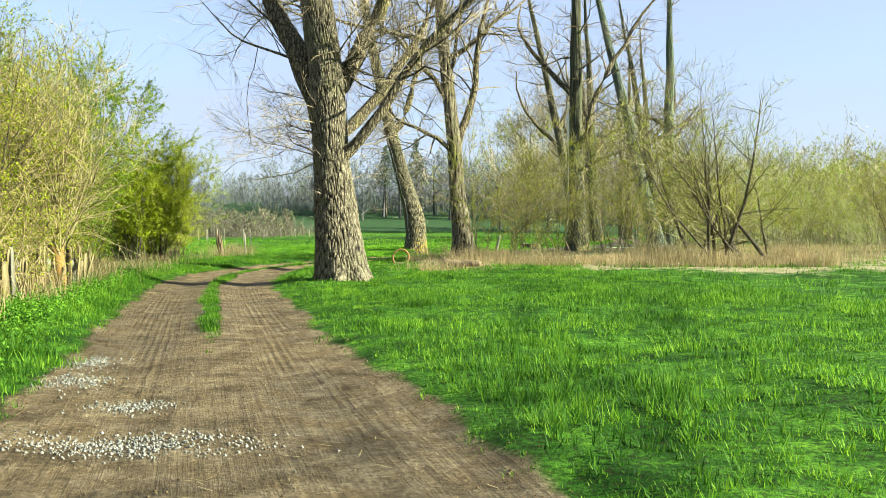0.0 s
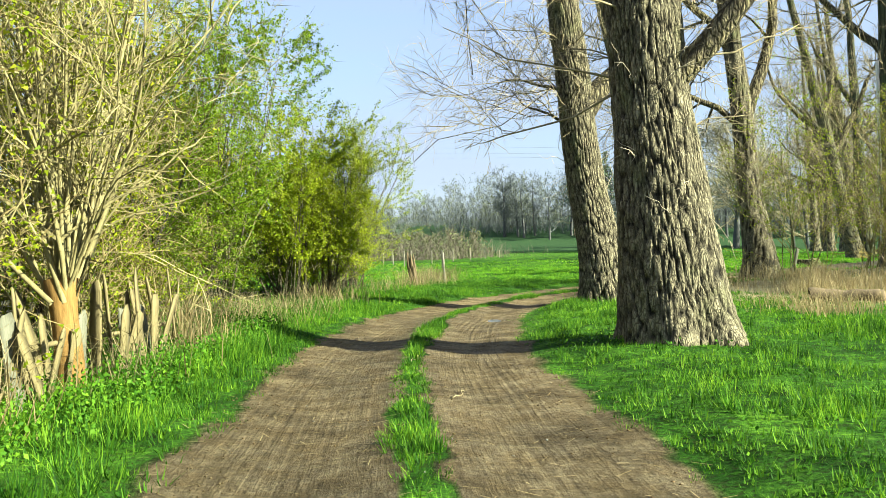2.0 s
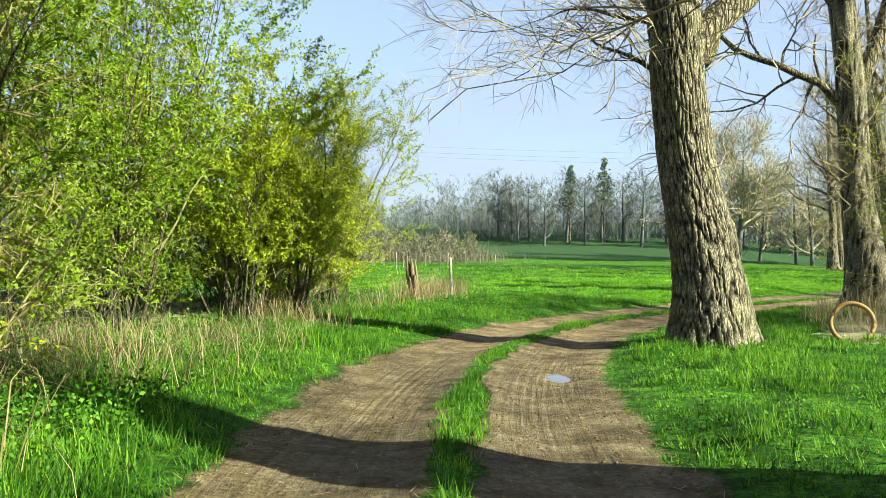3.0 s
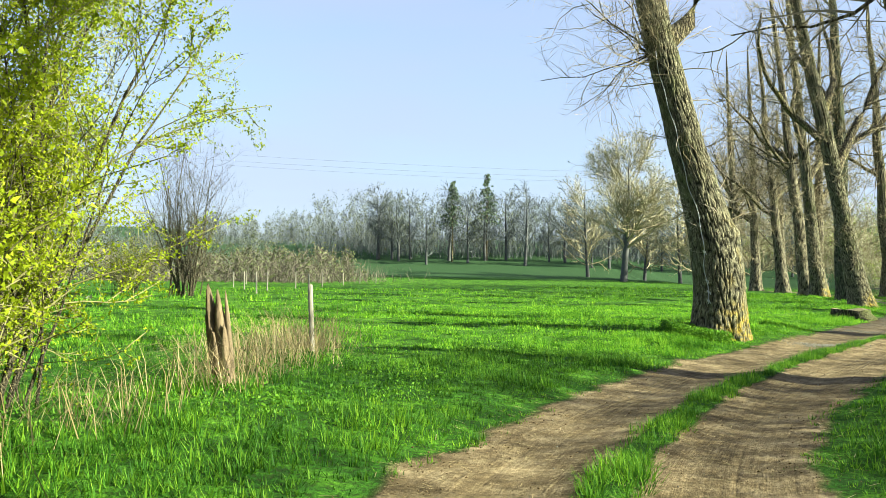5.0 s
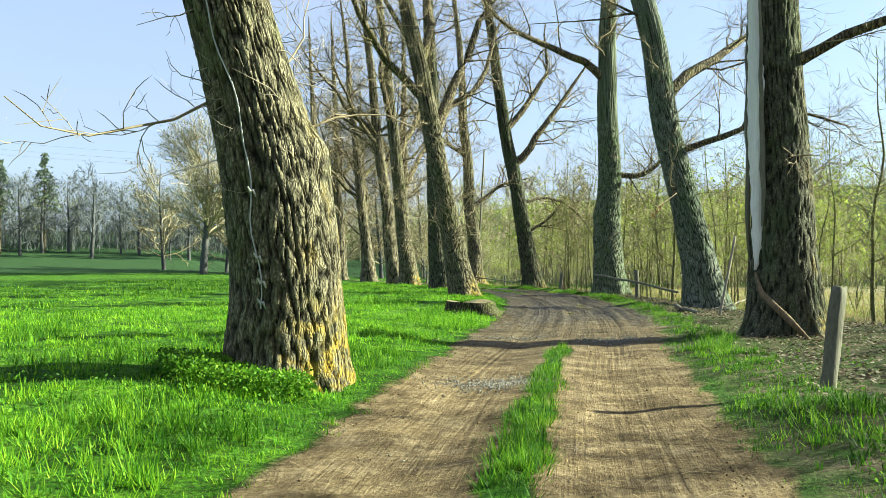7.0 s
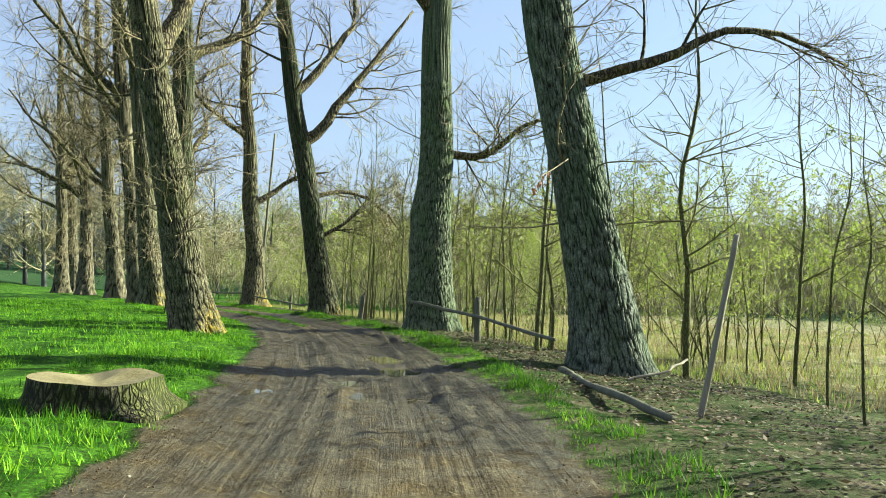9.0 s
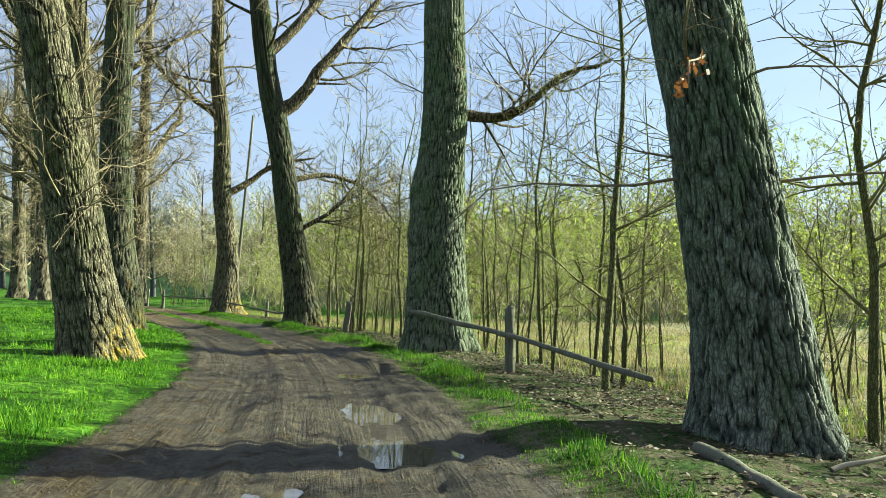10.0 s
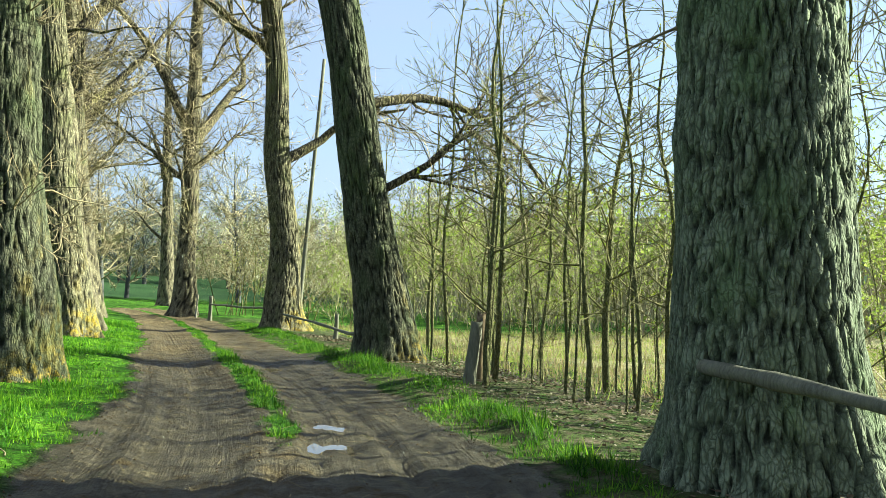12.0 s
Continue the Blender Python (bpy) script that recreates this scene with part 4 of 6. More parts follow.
def torn_wood():
    """The pale split wood along the riven poplar."""
    rng = np.random.default_rng(5)
    x, y = 7.75, 53.15
    z0 = float(land(np.array([x]), np.array([y]))[0])
    root = thing("split_wood_strip", (x, y, z0), "long pale strip of torn wood on the poplar's split side", "torn wood")
    n, m = 60, 9
    z = np.linspace(1.15, 8.8, n)
    width = np.interp(z, [1.15, 1.6, 2.6, 3.4, 4.6, 5.2, 8.8], [0.05, 0.2, 0.24, 0.36, 0.40, 0.26, 0.30]) * (1 + 0.12 * rng.normal(size=n) * 0.6)
    side = unit(np.array([[-0.97, 0.15, 0]]))[0]
    along = np.array([-0.15, -0.97, 0])
    r = 0.60 - 0.018 * z
    cols = np.linspace(-0.5, 0.5, m)
    V = np.array([[side * (r[i] + 0.035 * math.cos(c * 2.6) + 0.012 * rng.normal()) + along * (c * width[i]) + np.array([-0.015 * z[i], 0.01 * z[i], z[i]]) for c in cols] for i in range(n)])
    back = V - side * 0.09
    idx = np.arange(n * m).reshape(n, m)
    q = np.stack([idx[:-1, :-1], idx[:-1, 1:], idx[1:, 1:], idx[1:, :-1]], -1).reshape(-1, 4)
    rim = np.concatenate([idx[:, 0], idx[-1, 1:], idx[::-1, -1][1:], idx[0, ::-1][1:-1]])
    rq = np.stack([rim, np.roll(rim, -1), np.roll(rim, -1) + n * m, rim + n * m], -1)
    part("sapwood", (np.concatenate([V.reshape(-1, 3), back.reshape(-1, 3)]), [q, q[:, ::-1] + n * m, rq]), WOOD_PALE, root)
    for k, (dz, dx) in enumerate([(0.0, -0.24), (0.6, 0.22)]):
        zz = np.linspace(1.3 + dz, 5.5 + dz, 14)
        p = np.stack([side[0] * 0.6 + along[0] * dx + 0 * zz, side[1] * 0.6 + along[1] * dx + 0 * zz, zz], -1) + rng.normal(scale=0.012, size=(14, 3))
        part("splinter", tubes(p[None], np.interp(zz, [zz[0], zz[3], zz[-1]], [0.02, 0.05, 0.02])[None], 6), WOOD_GREY, root)
    p = np.array([[-0.66, 0.05, 1.1], [-0.80, -0.25, 0.75], [-0.72, -0.75, 0.35], [-0.62, -1.15, -0.02]])
    part("fallen_slab", tubes(p[None], np.array([[0.02, 0.05, 0.06, 0.03]]), 6), WOOD_ROT, root)


torn_wood()

# ---- shrubs, hedge, saplings ----
def ground_z(x, y):
    return float(land(np.array([float(x)]), np.array([float(y)]))[0])


def leaf_quads(rng, pts, size, droop=0.2):
    """A small folded leaf at each point."""
    k = len(pts)
    d = unit(rng.normal(size=(k, 3)) + np.array([0, 0, -droop]))
    s = unit(np.cross(d, rng.normal(size=(k, 3))))
    L = (size * rng.uniform(0.6, 1.3, k))[:, None]
    base, tip = pts, pts + d * L
    mid = pts + d * L * 0.45
    V = np.stack([base, mid + s * L * 0.32, tip, mid - s * L * 0.32], 1).reshape(-1, 3)
    f = np.arange(4 * k).reshape(k, 4)
    return V, [f]


def leaf_tips(rng, pts, size, droop=0.2):
    """A small pointed leaf at each point."""
    k = len(pts)
    d = unit(rng.normal(size=(k, 3)) + np.array([0, 0, -droop]))
    s = unit(np.cross(d, rng.normal(size=(k, 3))))
    L = (size * rng.uniform(0.7, 1.4, k))[:, None]
    V = np.stack([pts - s * L * 0.33, pts + s * L * 0.33, pts + d * L], 1).reshape(-1, 3)
    return V, [np.arange(3 * k).reshape(k, 3)]


def along_points(rng, P, count, t0=0.2):
    m, n, _ = P.shape
    i = rng.integers(0, m, count)
    t = rng.uniform(t0, 1, count) * (n - 1)
    j = np.minimum(t.astype(int), n - 2)
    w = (t - j)[:, None]
    return P[i, j] * (1 - w) + P[i, j + 1] * w


def shrub(at, height, spread, stems, seed, twig, leaf, leaves, leaf_size, label, group, stem_mat=STEM, lean=(0, 0), dense=1.0, upright=0.5, name="shrub", thick=0.028, lift=0.0):
    rng = np.random.default_rng(seed)
    root = thing(name, (at[0], at[1], ground_z(*at) - 0.03), label, "shrub" if name == "shrub" else "tree", group)
    az = rng.uniform(0, 2 * np.pi, stems)
    out = rng.uniform(0.12, 0.75, stems) * spread / height * 1.6
    P0 = np.zeros((stems, 9, 3))
    P0[:, 0, :2] = rng.normal(scale=0.16 * spread, size=(stems, 2)) * (0.12 if lift else 0.8)
    P0[:, 0, 2] = lift
    d = unit(np.stack([np.cos(az) * out + lean[0], np.sin(az) * out + lean[1], np.ones(stems)], -1))
    L = height * rng.uniform(0.62, 1.04, stems)
    for k in range(1, 9):
        d = unit(d + rng.normal(scale=0.08, size=(stems, 3)) + np.array([0, 0, 0.02 * upright]))
        P0[:, k] = P0[:, k - 1] + d * (L / 8)[:, None]
    R0 = (thick * rng.uniform(0.6, 1.3, stems))[:, None] * (1 - 0.85 * np.linspace(0, 1, 9))[None]
    b1, r1 = sprout(rng, P0, R0, int(9 * dense), 0.12, 1, (25, 65), (0.22 * height, 0.42 * height), 0.35 * upright, 0.16, 6, 0.55, 0.005)
    b2, r2 = sprout(rng, b1, r1, max(1, int(4 * dense)), 0.15, 1, (20, 60), (0.08 * height, 0.2 * height), 0.3 * upright, 0.18, 4, 0.6, 0.0035, wide=0.008)
    for k in range(min(stems, 30)):
        part("stem", tubes(P0[k:k + 1], R0[k:k + 1], 5), stem_mat, root, smooth=True)
    b3, r3 = sprout(rng, b2, r2, 1 if leaves > 6000 else 2, 0.1, 1, (20, 60), (0.04 * height, 0.11 * height), 0.2, 0.2, 2, 0.7, 0.003, wide=0.005)
    tagged(part("twigwork", joined(ribbons(rng, b1[:, ::1], r1 * 1.1) if len(b1) > 130 else tubes(b1, r1, 3), ribbons(rng, b2, r2 * 1.2), ribbons(rng, b3, r3 * 1.3)), twig, root), kind="stuff")
    if leaves:
        pts = np.concatenate([along_points(rng, b2, int(leaves * 0.7)), along_points(rng, b1, leaves - int(leaves * 0.7), 0.35)])
        tagged(part("foliage", leaf_tips(rng, pts + rng.normal(scale=0.03, size=pts.shape), leaf_size), leaf, root), kind="stuff")
    return root


HEDGE = "hedge beside the track"
TANLBL = "tall tan-twigged hedge shrub just coming into yellow-green leaf"
for n, (x, y, h, r) in enumerate([(-9.4, 9.5, 4.6, 2.0), (-8.8, 13.2, 4.8, 2.0), (-9.0, 16.3, 5.0, 2.0), (-9.5, 19.2, 5.4, 2.1), (-10.2, 22.3, 5.6, 2.2), (-11.2, 25.2, 5.8, 2.2),
                                  (-12.4, 14.5, 5.6, 2.4), (-12.8, 18.4, 6.0, 2.4), (-13.4, 22.4, 6.4, 2.5)]):
    shrub((x, y), h, r, 22, 100 + n, TWIG_TAN, LEAF_OLIVE if n % 3 else LEAF_YELLOW, 12000, 0.045, TANLBL, HEDGE, dense=1.25)
BRAMBLE = "low arching tangle of tan stems spilling over the collapsed fence"
for n, (x, y, h, r) in enumerate([(-6.8, 12.2, 2.2, 1.6), (-7.1, 14.4, 2.4, 1.7), (-7.5, 16.6, 2.5, 1.7), (-8.4, 18.8, 2.4, 1.6), (-9.5, 22.4, 2.2, 1.5), (-10.0, 25.0, 1.9, 1.4)]):
    shrub((x, y), h, r, 20, 160 + n + 30, TWIG_TAN, LEAF_YELLOW, 3500, 0.04, BRAMBLE, HEDGE, upright=-0.5, dense=1.1, thick=0.016, stem_mat=COPPICE)
GREENLBL = "dense hedge shrub in fresh yellow-green spring leaf"
for n, (x, y, h, r, lm, k) in enumerate([(-12.2, 28.2, 6.6, 2.3, LEAF_GREEN, 22000), (-12.6, 31.6, 7.4, 2.5, LEAF_GREEN, 28000), (-14.6, 26.4, 8.2, 2.6, LEAF_YELLOW, 12000), (-15.4, 30.6, 9.0, 2.8, LEAF_YELLOW, 14000),
                                         (-14.6, 34.8, 8.2, 2.4, LEAF_YELLOW, 14000), (-11.6, 34.0, 4.6, 1.7, LEAF_YELLOW, 20000), (-12.4, 36.6, 5.4, 1.8, LEAF_YELLOW, 20000), (-16.5, 38.5, 8.0, 2.4, LEAF_OLIVE, 7000)]):
    shrub((x, y), h, r, 16, 130 + n, TWIG_OLIVE, lm, int(k * 1.4), 0.054, GREENLBL, HEDGE, dense=1.0)
shrub((-11.1, 37.4), 4.9, 1.7, 9, 150, TWIG_OLIVE, LEAF_YELLOW, 26000, 0.030, "willow shrub with yellow-barked stems and small new leaves", HEDGE, lean=(0.15, 0.0))
shrub((-12.2, 38.6), 5.4, 1.9, 15, 153, TWIG_OLIVE, LEAF_YELLOW, 30000, 0.036, GREENLBL, HEDGE)
for n, (x, y, h, r) in enumerate([(-11.0, 36.9, 2.9, 1.1), (-11.4, 35.4, 2.3, 1.1), (-11.6, 38.2, 2.6, 1.2)]):
    shrub((x, y), h, r, 15, 190 + n, TWIG_OLIVE, LEAF_YELLOW, 11000, 0.030, "low leafy willow shoots at the hedge's end", HEDGE, upright=0.5, thick=0.014)
shrub((-10.9, 35.4), 3.9, 1.4, 14, 154, TWIG_OLIVE, LEAF_YELLOW, 22000, 0.04, GREENLBL, HEDGE)
shrub((-14.8, 37.0), 8.6, 1.7, 14, 151, TWIG_OLIVE, CATKIN, 9000, 0.05, "tall slender willow with grey-green buds", HEDGE, upright=1.5)
shrub((-13.2, 40.0), 5.6, 2.0, 12, 152, TWIG_OLIVE, CATKIN, 7000, 0.05, "willow shrub with grey-green buds at the hedge's end", HEDGE, upright=1.0, lean=(0.18, 0))

STOOL_TREE = shrub((-8.15, 20.5), 4.8, 2.6, 30, 155, COPPICE, LEAF_OLIVE, 4500, 0.04, "coppiced willow with peeled orange stool and radiating pale stems", HEDGE, stem_mat=COPPICE, dense=1.2, thick=0.026, lift=0.85)
zs = np.linspace(-0.1, 1.05, 7)
part("stool", tubes(np.stack([0.04 * np.sin(zs * 4), 0.03 * np.cos(zs * 5), zs], -1)[None], np.interp(zs, [-0.1, 0.15, 0.8, 1.05], [0.19, 0.13, 0.115, 0.17])[None], 12), STOOL, STOOL_TREE, "orange-brown peeled stool", True)
for n, (x, y) in enumerate([(-10.6, 15.0), (-11.0, 17.8), (-11.4, 20.8), (-11.8, 23.6), (-12.0, 26.6), (-12.4, 29.8), (-12.8, 33.0), (-12.6, 35.4), (-13.6, 38.2)]):
    shrub((x, y), 2.4, 1.9, 16, 180 + n, TWIG_TAN if n < 4 else TWIG_OLIVE, LEAF_OLIVE if n < 4 else LEAF_GREEN, 5000, 0.055, "low tangled undergrowth shrub at the hedge's foot", HEDGE, upright=0.1, thick=0.014)

# multi-stemmed bush and thicket on the other side
shrub((10.9, 35.6), 7.8, 8.0, 15, 160, TWIG_OLIVE, LEAF_YELLOW, 11000, 0.04, "dark multi-stemmed bush at the meadow's edge, just budding", "bushes by the meadow", dense=2.0, thick=0.07, lean=(0.22, 0))
shrub((20.5, 40.5), 5.6, 2.6, 12, 161, TWIG_TAN, LEAF_OLIVE, 2500, 0.06, "bare olive-twigged bush behind dry grass", "bushes by the meadow")
shrub((24.0, 44.0), 4.6, 2.4, 7, 162, STEM, LEAF_OLIVE, 500, 0.05, "dark bare bush bending over dry grass", "bushes by the meadow", lean=(0.3, 0), thick=0.06)
THICKET = [shrub((3.0, 38.0), 5.0, 2.0, 11, 170, TWIG_TAN, LEAF_YELLOW, 1600, 0.05, "thicket shrub of thin bare tan stems", "thicket of bare shrubs", stem_mat=SAPLING, upright=1.4, thick=0.018),
           shrub((6.5, 41.0), 6.2, 2.4, 11, 171, TWIG_OLIVE, LEAF_OLIVE, 2600, 0.06, "thicket shrub of thin olive stems", "thicket of bare shrubs", stem_mat=SAPLING, upright=1.2, thick=0.02),
           shrub((9.5, 44.0), 7.0, 2.6, 11, 172, TWIG_TAN, LEAF_YELLOW, 7000, 0.045, "thicket shrub flushed with yellow-green buds", "thicket of bare shrubs", stem_mat=SAPLING, upright=1.1, thick=0.02)]
rng = np.random.default_rng(77)
spots = [(2.5, 34.5), (4.5, 36.0), (1.6, 39.5), (7.5, 38.0), (12.5, 42.0), (14.5, 46.0), (17.5, 44.0), (11.0, 48.5), (19.0, 49.5), (22.5, 47.5), (15.5, 52.0),
         (24.0, 55.0), (29.0, 46.5)]
for n, (x, y) in enumerate(spots):
    o = copy_thing(THICKET[(n * 7 + n // 3) % 3], pose(x + rng.uniform(-0.5, 0.5), y + rng.uniform(-0.5, 0.5), ground_z(x, y) - 0.03, 0, 0, rng.uniform(0, 360)))
    o.scale = (1, 1, rng.uniform(0.75, 1.1))


AIRY = "airy shrub of thin stems in first yellow-green leaf"
LIGHT = [shrub((24.5, 62.0), 5.6, 2.4, 9, 175, TWIG_PALE, LEAF_SPRING, 4500, 0.055, AIRY, "light shrubs beyond the bank", stem_mat=SAPLING, upright=1.2, thick=0.022, dense=0.8),
         shrub((27.5, 72.0), 6.4, 2.6, 8, 176, TWIG_PALE, LEAF_SPRING, 4800, 0.057, AIRY, "light shrubs beyond the bank", stem_mat=SAPLING, upright=1.1, thick=0.024, dense=0.8),
         shrub((26.0, 82.0), 4.4, 2.2, 8, 177, TWIG_PALE, LEAF_SPRING, 3600, 0.048, AIRY, "light shrubs beyond the bank", stem_mat=SAPLING, upright=1.0, thick=0.018, dense=0.8)]
for n, (x, y) in enumerate([(20.0, 56.5), (27.0, 57.5), (22.5, 60.0), (30.0, 63.0), (21.5, 67.0), (25.0, 67.5), (31.0, 69.5), (35.0, 66.0), (24.5, 77.0), (29.0, 79.5), (34.0, 75.0), (37.0, 82.0), (31.5, 86.0),
                            (27.5, 93.0), (33.0, 95.0), (26.5, 102.0), (38.0, 91.0), (30.0, 105.0), (36.0, 102.0), (40.0, 72.0), (33.0, 58.0), (27.0, 112.0), (33.0, 115.0)]):
    o = copy_thing(LIGHT[(n * 5 + n // 3) % 3], pose(x, y, ground_z(x, y) - 0.03, 0, 0, rng.uniform(0, 360)))
    k = rng.uniform(0.8, 1.15)
    o.scale = (k, k, k * rng.uniform(0.85, 1.1))


def sapling(at, height, seed, label, tilt=(0, 0), r=0.05, side=16):
    rng = np.random.default_rng(seed)
    root = thing("sapling", (at[0], at[1], ground_z(*at) - 0.03), label, "sapling", "saplings behind the rail fence")
    z = np.linspace(0, 1, 14)
    p = np.stack([tilt[0] * z * height + (0.16 * np.sin(z * 6 + seed) + 0.07 * np.sin(z * 17 + seed)) * np.minimum(1, 3 * z), tilt[1] * z * height + (0.16 * np.cos(z * 5 + seed) + 0.07 * np.cos(z * 15)) * np.minimum(1, 3 * z), z * height], -1)
    rr = r * (1 - 0.88 * z)
    part("trunk", tubes(p[None], rr[None], 8), SAPLING, root, smooth=True)
    b1, r1 = sprout(rng, p[None], rr[None], side, 0.15, 0.98, (50, 85), (0.16 * height, 0.34 * height), 0.35, 0.12, 6, 0.45, 0.005)
    b2, r2 = sprout(rng, b1, r1, 6, 0.1, 1, (25, 65), (0.3, 1.0), 0.25, 0.16, 5, 0.6, 0.004)
    b3, r3 = sprout(rng, b2, r2, 1, 0.2, 1, (25, 60), (0.15, 0.45), 0.2, 0.2, 4, 0.6, 0.003)
    tagged(part("twigwork", joined(tubes(b1, r1, 4), ribbons(rng, b2, r2 * 1.4), ribbons(rng, b3, r3 * 1.3)), TWIG_OLIVE, root), kind="stuff")
    tagged(part("bud_haze", leaf_tips(rng, along_points(rng, b3, 320), 0.026), LEAF_YELLOW, root), kind="stuff")
    return root


shrub((24.6, 111.0), 7.0, 2.6, 10, 178, TWIG_TAN, BLOSSOM, 5000, 0.07, "blackthorn in cream blossom beyond the rail fence", "light shrubs beyond the bank", stem_mat=SAPLING)
shrub((26.6, 107.0), 5.6, 2.4, 9, 179, TWIG_TAN, BLOSSOM, 4000, 0.07, "blackthorn in cream blossom beyond the rail fence", "light shrubs beyond the bank", stem_mat=SAPLING)
SAPLBL = "slender bare sapling with thin side twigs"
BASE = [sapling((16.25, 67.35), 8.5, 201, SAPLBL, (0.02, 0), 0.06), sapling((16.6, 65.4), 7.8, 202, SAPLBL, (-0.05, 0.02), 0.035), sapling((20.0, 80.9), 8.6, 203, "slender bare sapling beside a cut stump", (0.01, 0), 0.045),
        sapling((18.2, 70.6), 6.2, 204, SAPLBL, (0.09, 0.03), 0.025, 12), sapling((16.9, 63.8), 9.0, 205, "bare spreading sapling with level side branches", (0.02, 0), 0.07, 30)]
more = [(17.1, 67.8), (19.9, 78.9), (20.3, 79.1), (20.25, 78.1), (21.0, 81.1), (20.5, 81.9), (22.0, 79.6), (22.6, 82.6), (23.4, 80.7), (21.7, 80.4), (18.9, 70.2), (19.8, 71.2), (20.6, 73.2), (18.0, 68.9), (21.4, 74.4), (19.2, 72.0), (20.4, 75.4), (20.8, 77.2), (21.0, 78.4), (20.3, 79.6), (20.9, 82.4), (21.6, 83.4), (22.4, 81.0), (21.3, 84.6), (22.8, 85.6), (19.6, 74.0), (21.9, 76.3), (23.3, 79.0),
        (18.8, 66.5), (20.4, 68.8), (22.2, 71.4), (24.4, 74.0), (19.5, 63.2), (21.0, 65.4), (23.4, 67.8), (25.6, 71.0), (18.0, 60.2), (20.6, 60.5), (15.6, 57.8), (17.2, 56.2), (13.4, 55.6), (12.2, 52.4), (14.8, 53.8),
        (10.6, 50.4), (12.8, 49.8), (24.0, 90.4), (24.6, 93.0), (25.4, 96.4), (26.4, 100.2), (24.9, 88.0), (26.8, 91.6), (26.4, 84.4), (25.0, 81.6), (27.6, 77.6), (28.2, 73.2), (29.0, 88.6), (13.8, 58.6), (16.0, 60.4),
        (19.4, 80.2), (20.1, 80.1), (20.6, 80.6), (21.2, 82.0), (19.9, 77.9), (20.5, 76.6), (21.3, 79.3), (22.9, 83.9), (21.9, 86.4), (22.3, 87.9), (17.9, 70.9), (18.4, 71.8), (19.0, 69.3), (17.4, 69.7), (19.3, 67.4), (17.7, 66.2), (18.6, 64.6), (20.2, 66.6), (21.7, 69.6), (23.6, 72.6), (20.1, 70.0)]
for n, (x, y) in enumerate(more):
    o = copy_thing(BASE[(n * 3 + n // 4) % 4 if n % 9 else 4], pose(x, y, ground_z(x, y) - 0.03, 0, 0, rng.uniform(0, 360)))
    k = rng.uniform(0.5, 1.0) if n < 58 else rng.uniform(0.4, 0.8)
    o.scale = (k, k, k * rng.uniform(0.9, 1.25))


# ---- far trees ----
def far_tree(seed, height, width, twig, leaf, leaves, label, group, trunk_r, at, levels=(14, 7, 5), low=0.25, name="field_tree"):
    rng = np.random.default_rng(seed)
    root = thing(name, (at[0], at[1], ground_z(*at) - 0.1), label, "tree", group)
    z = np.linspace(0, 1, 9)
    p = np.stack([0.02 * height * np.sin(z * 3 + seed), 0.02 * height * np.cos(z * 3), z * height * 0.92], -1)
    r = trunk_r * (1 - 0.93 * z)
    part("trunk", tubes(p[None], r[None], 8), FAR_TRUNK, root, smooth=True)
    b1, r1 = sprout(rng, p[None], r[None], levels[0] * 2, low, 0.98, (35, 80), (0.75 * width, 1.2 * width), 0.55, 0.14, 7, 0.5, 0.05, 0.5, wide=trunk_r * 0.35)
    b2, r2 = sprout(rng, b1, r1, levels[1], 0.15, 1, (20, 60), (0.25 * width, 0.55 * width), 0.3, 0.2, 4, 0.6, 0.03, wide=0.08)
    b3, r3 = sprout(rng, b2, r2, levels[2] * 2, 0.05, 1, (20, 60), (0.10 * width, 0.28 * width), 0.2, 0.2, 2, 0.7, 0.02, wide=0.035)
    tagged(part("crown", tubes(b1, r1, 4), twig, root), kind="stuff")
    tagged(part("twigwork", joined(ribbons(rng, b2, r2 * 1.4), ribbons(rng, b3, r3 * 1.3)), twig, root), kind="stuff")
    if leaves:
        tagged(part("foliage", leaf_tips(rng, along_points(rng, b3, leaves), 0.3), leaf, root), kind="stuff")
    return root


far_tree(301, 26, 14.0, HAZED_TAN, LEAF_FAR, 2600, "large bare spreading tree standing in the green field", "trees at the field's end", 0.75, (17.9, 204), (22, 11, 8), 0.26)
ROW = "trees along the wood's edge"
F1 = far_tree(302, 20, 6.5, HAZED_TWIG, LEAF_FAR, 0, "tall bare tree at the wood's edge, greyed by haze", ROW, 0.45, (-40, 262), (14, 7, 4), 0.2, "wood_edge_tree")
F2 = far_tree(303, 18, 6.0, HAZED_TWIG, LEAF_FAR, 600, "bare tree flushed with pale green at the wood's edge", ROW, 0.4, (-34, 258), (13, 7, 4), 0.16, "wood_edge_tree")
F3 = far_tree(304, 22, 8.5, HAZED_TAN, LEAF_FAR, 500, "sunlit tan bare tree at the wood's edge", ROW, 0.42, (30, 212), (14, 7, 5), 0.12, "wood_edge_tree")
rng = np.random.default_rng(305)
for n in range(23):
    x = -40 + n * 5.0 + rng.uniform(-1.5, 1.5)
    y = 262 - 0.12 * (x + 52) + rng.uniform(-8, 8)
    o = copy_thing((F1, F2)[n % 2], pose(x, y, ground_z(x, y) - 0.1, 0, 0, rng.uniform(0, 360)))
    k = rng.uniform(0.75, 1.12)
    o.scale = (k, k, k)
for n, (x, y) in enumerate([(24, 216), (36, 208), (43, 205), (50, 201), (57, 196), (64, 190), (70, 182), (77, 174), (12, 222), (30, 198)]):
    o = copy_thing(F3, pose(x, y, ground_z(x, y) - 0.1, 0, 0, rng.uniform(0, 360)))
    k = rng.uniform(0.8, 1.1)
    o.scale = (k, k, k)


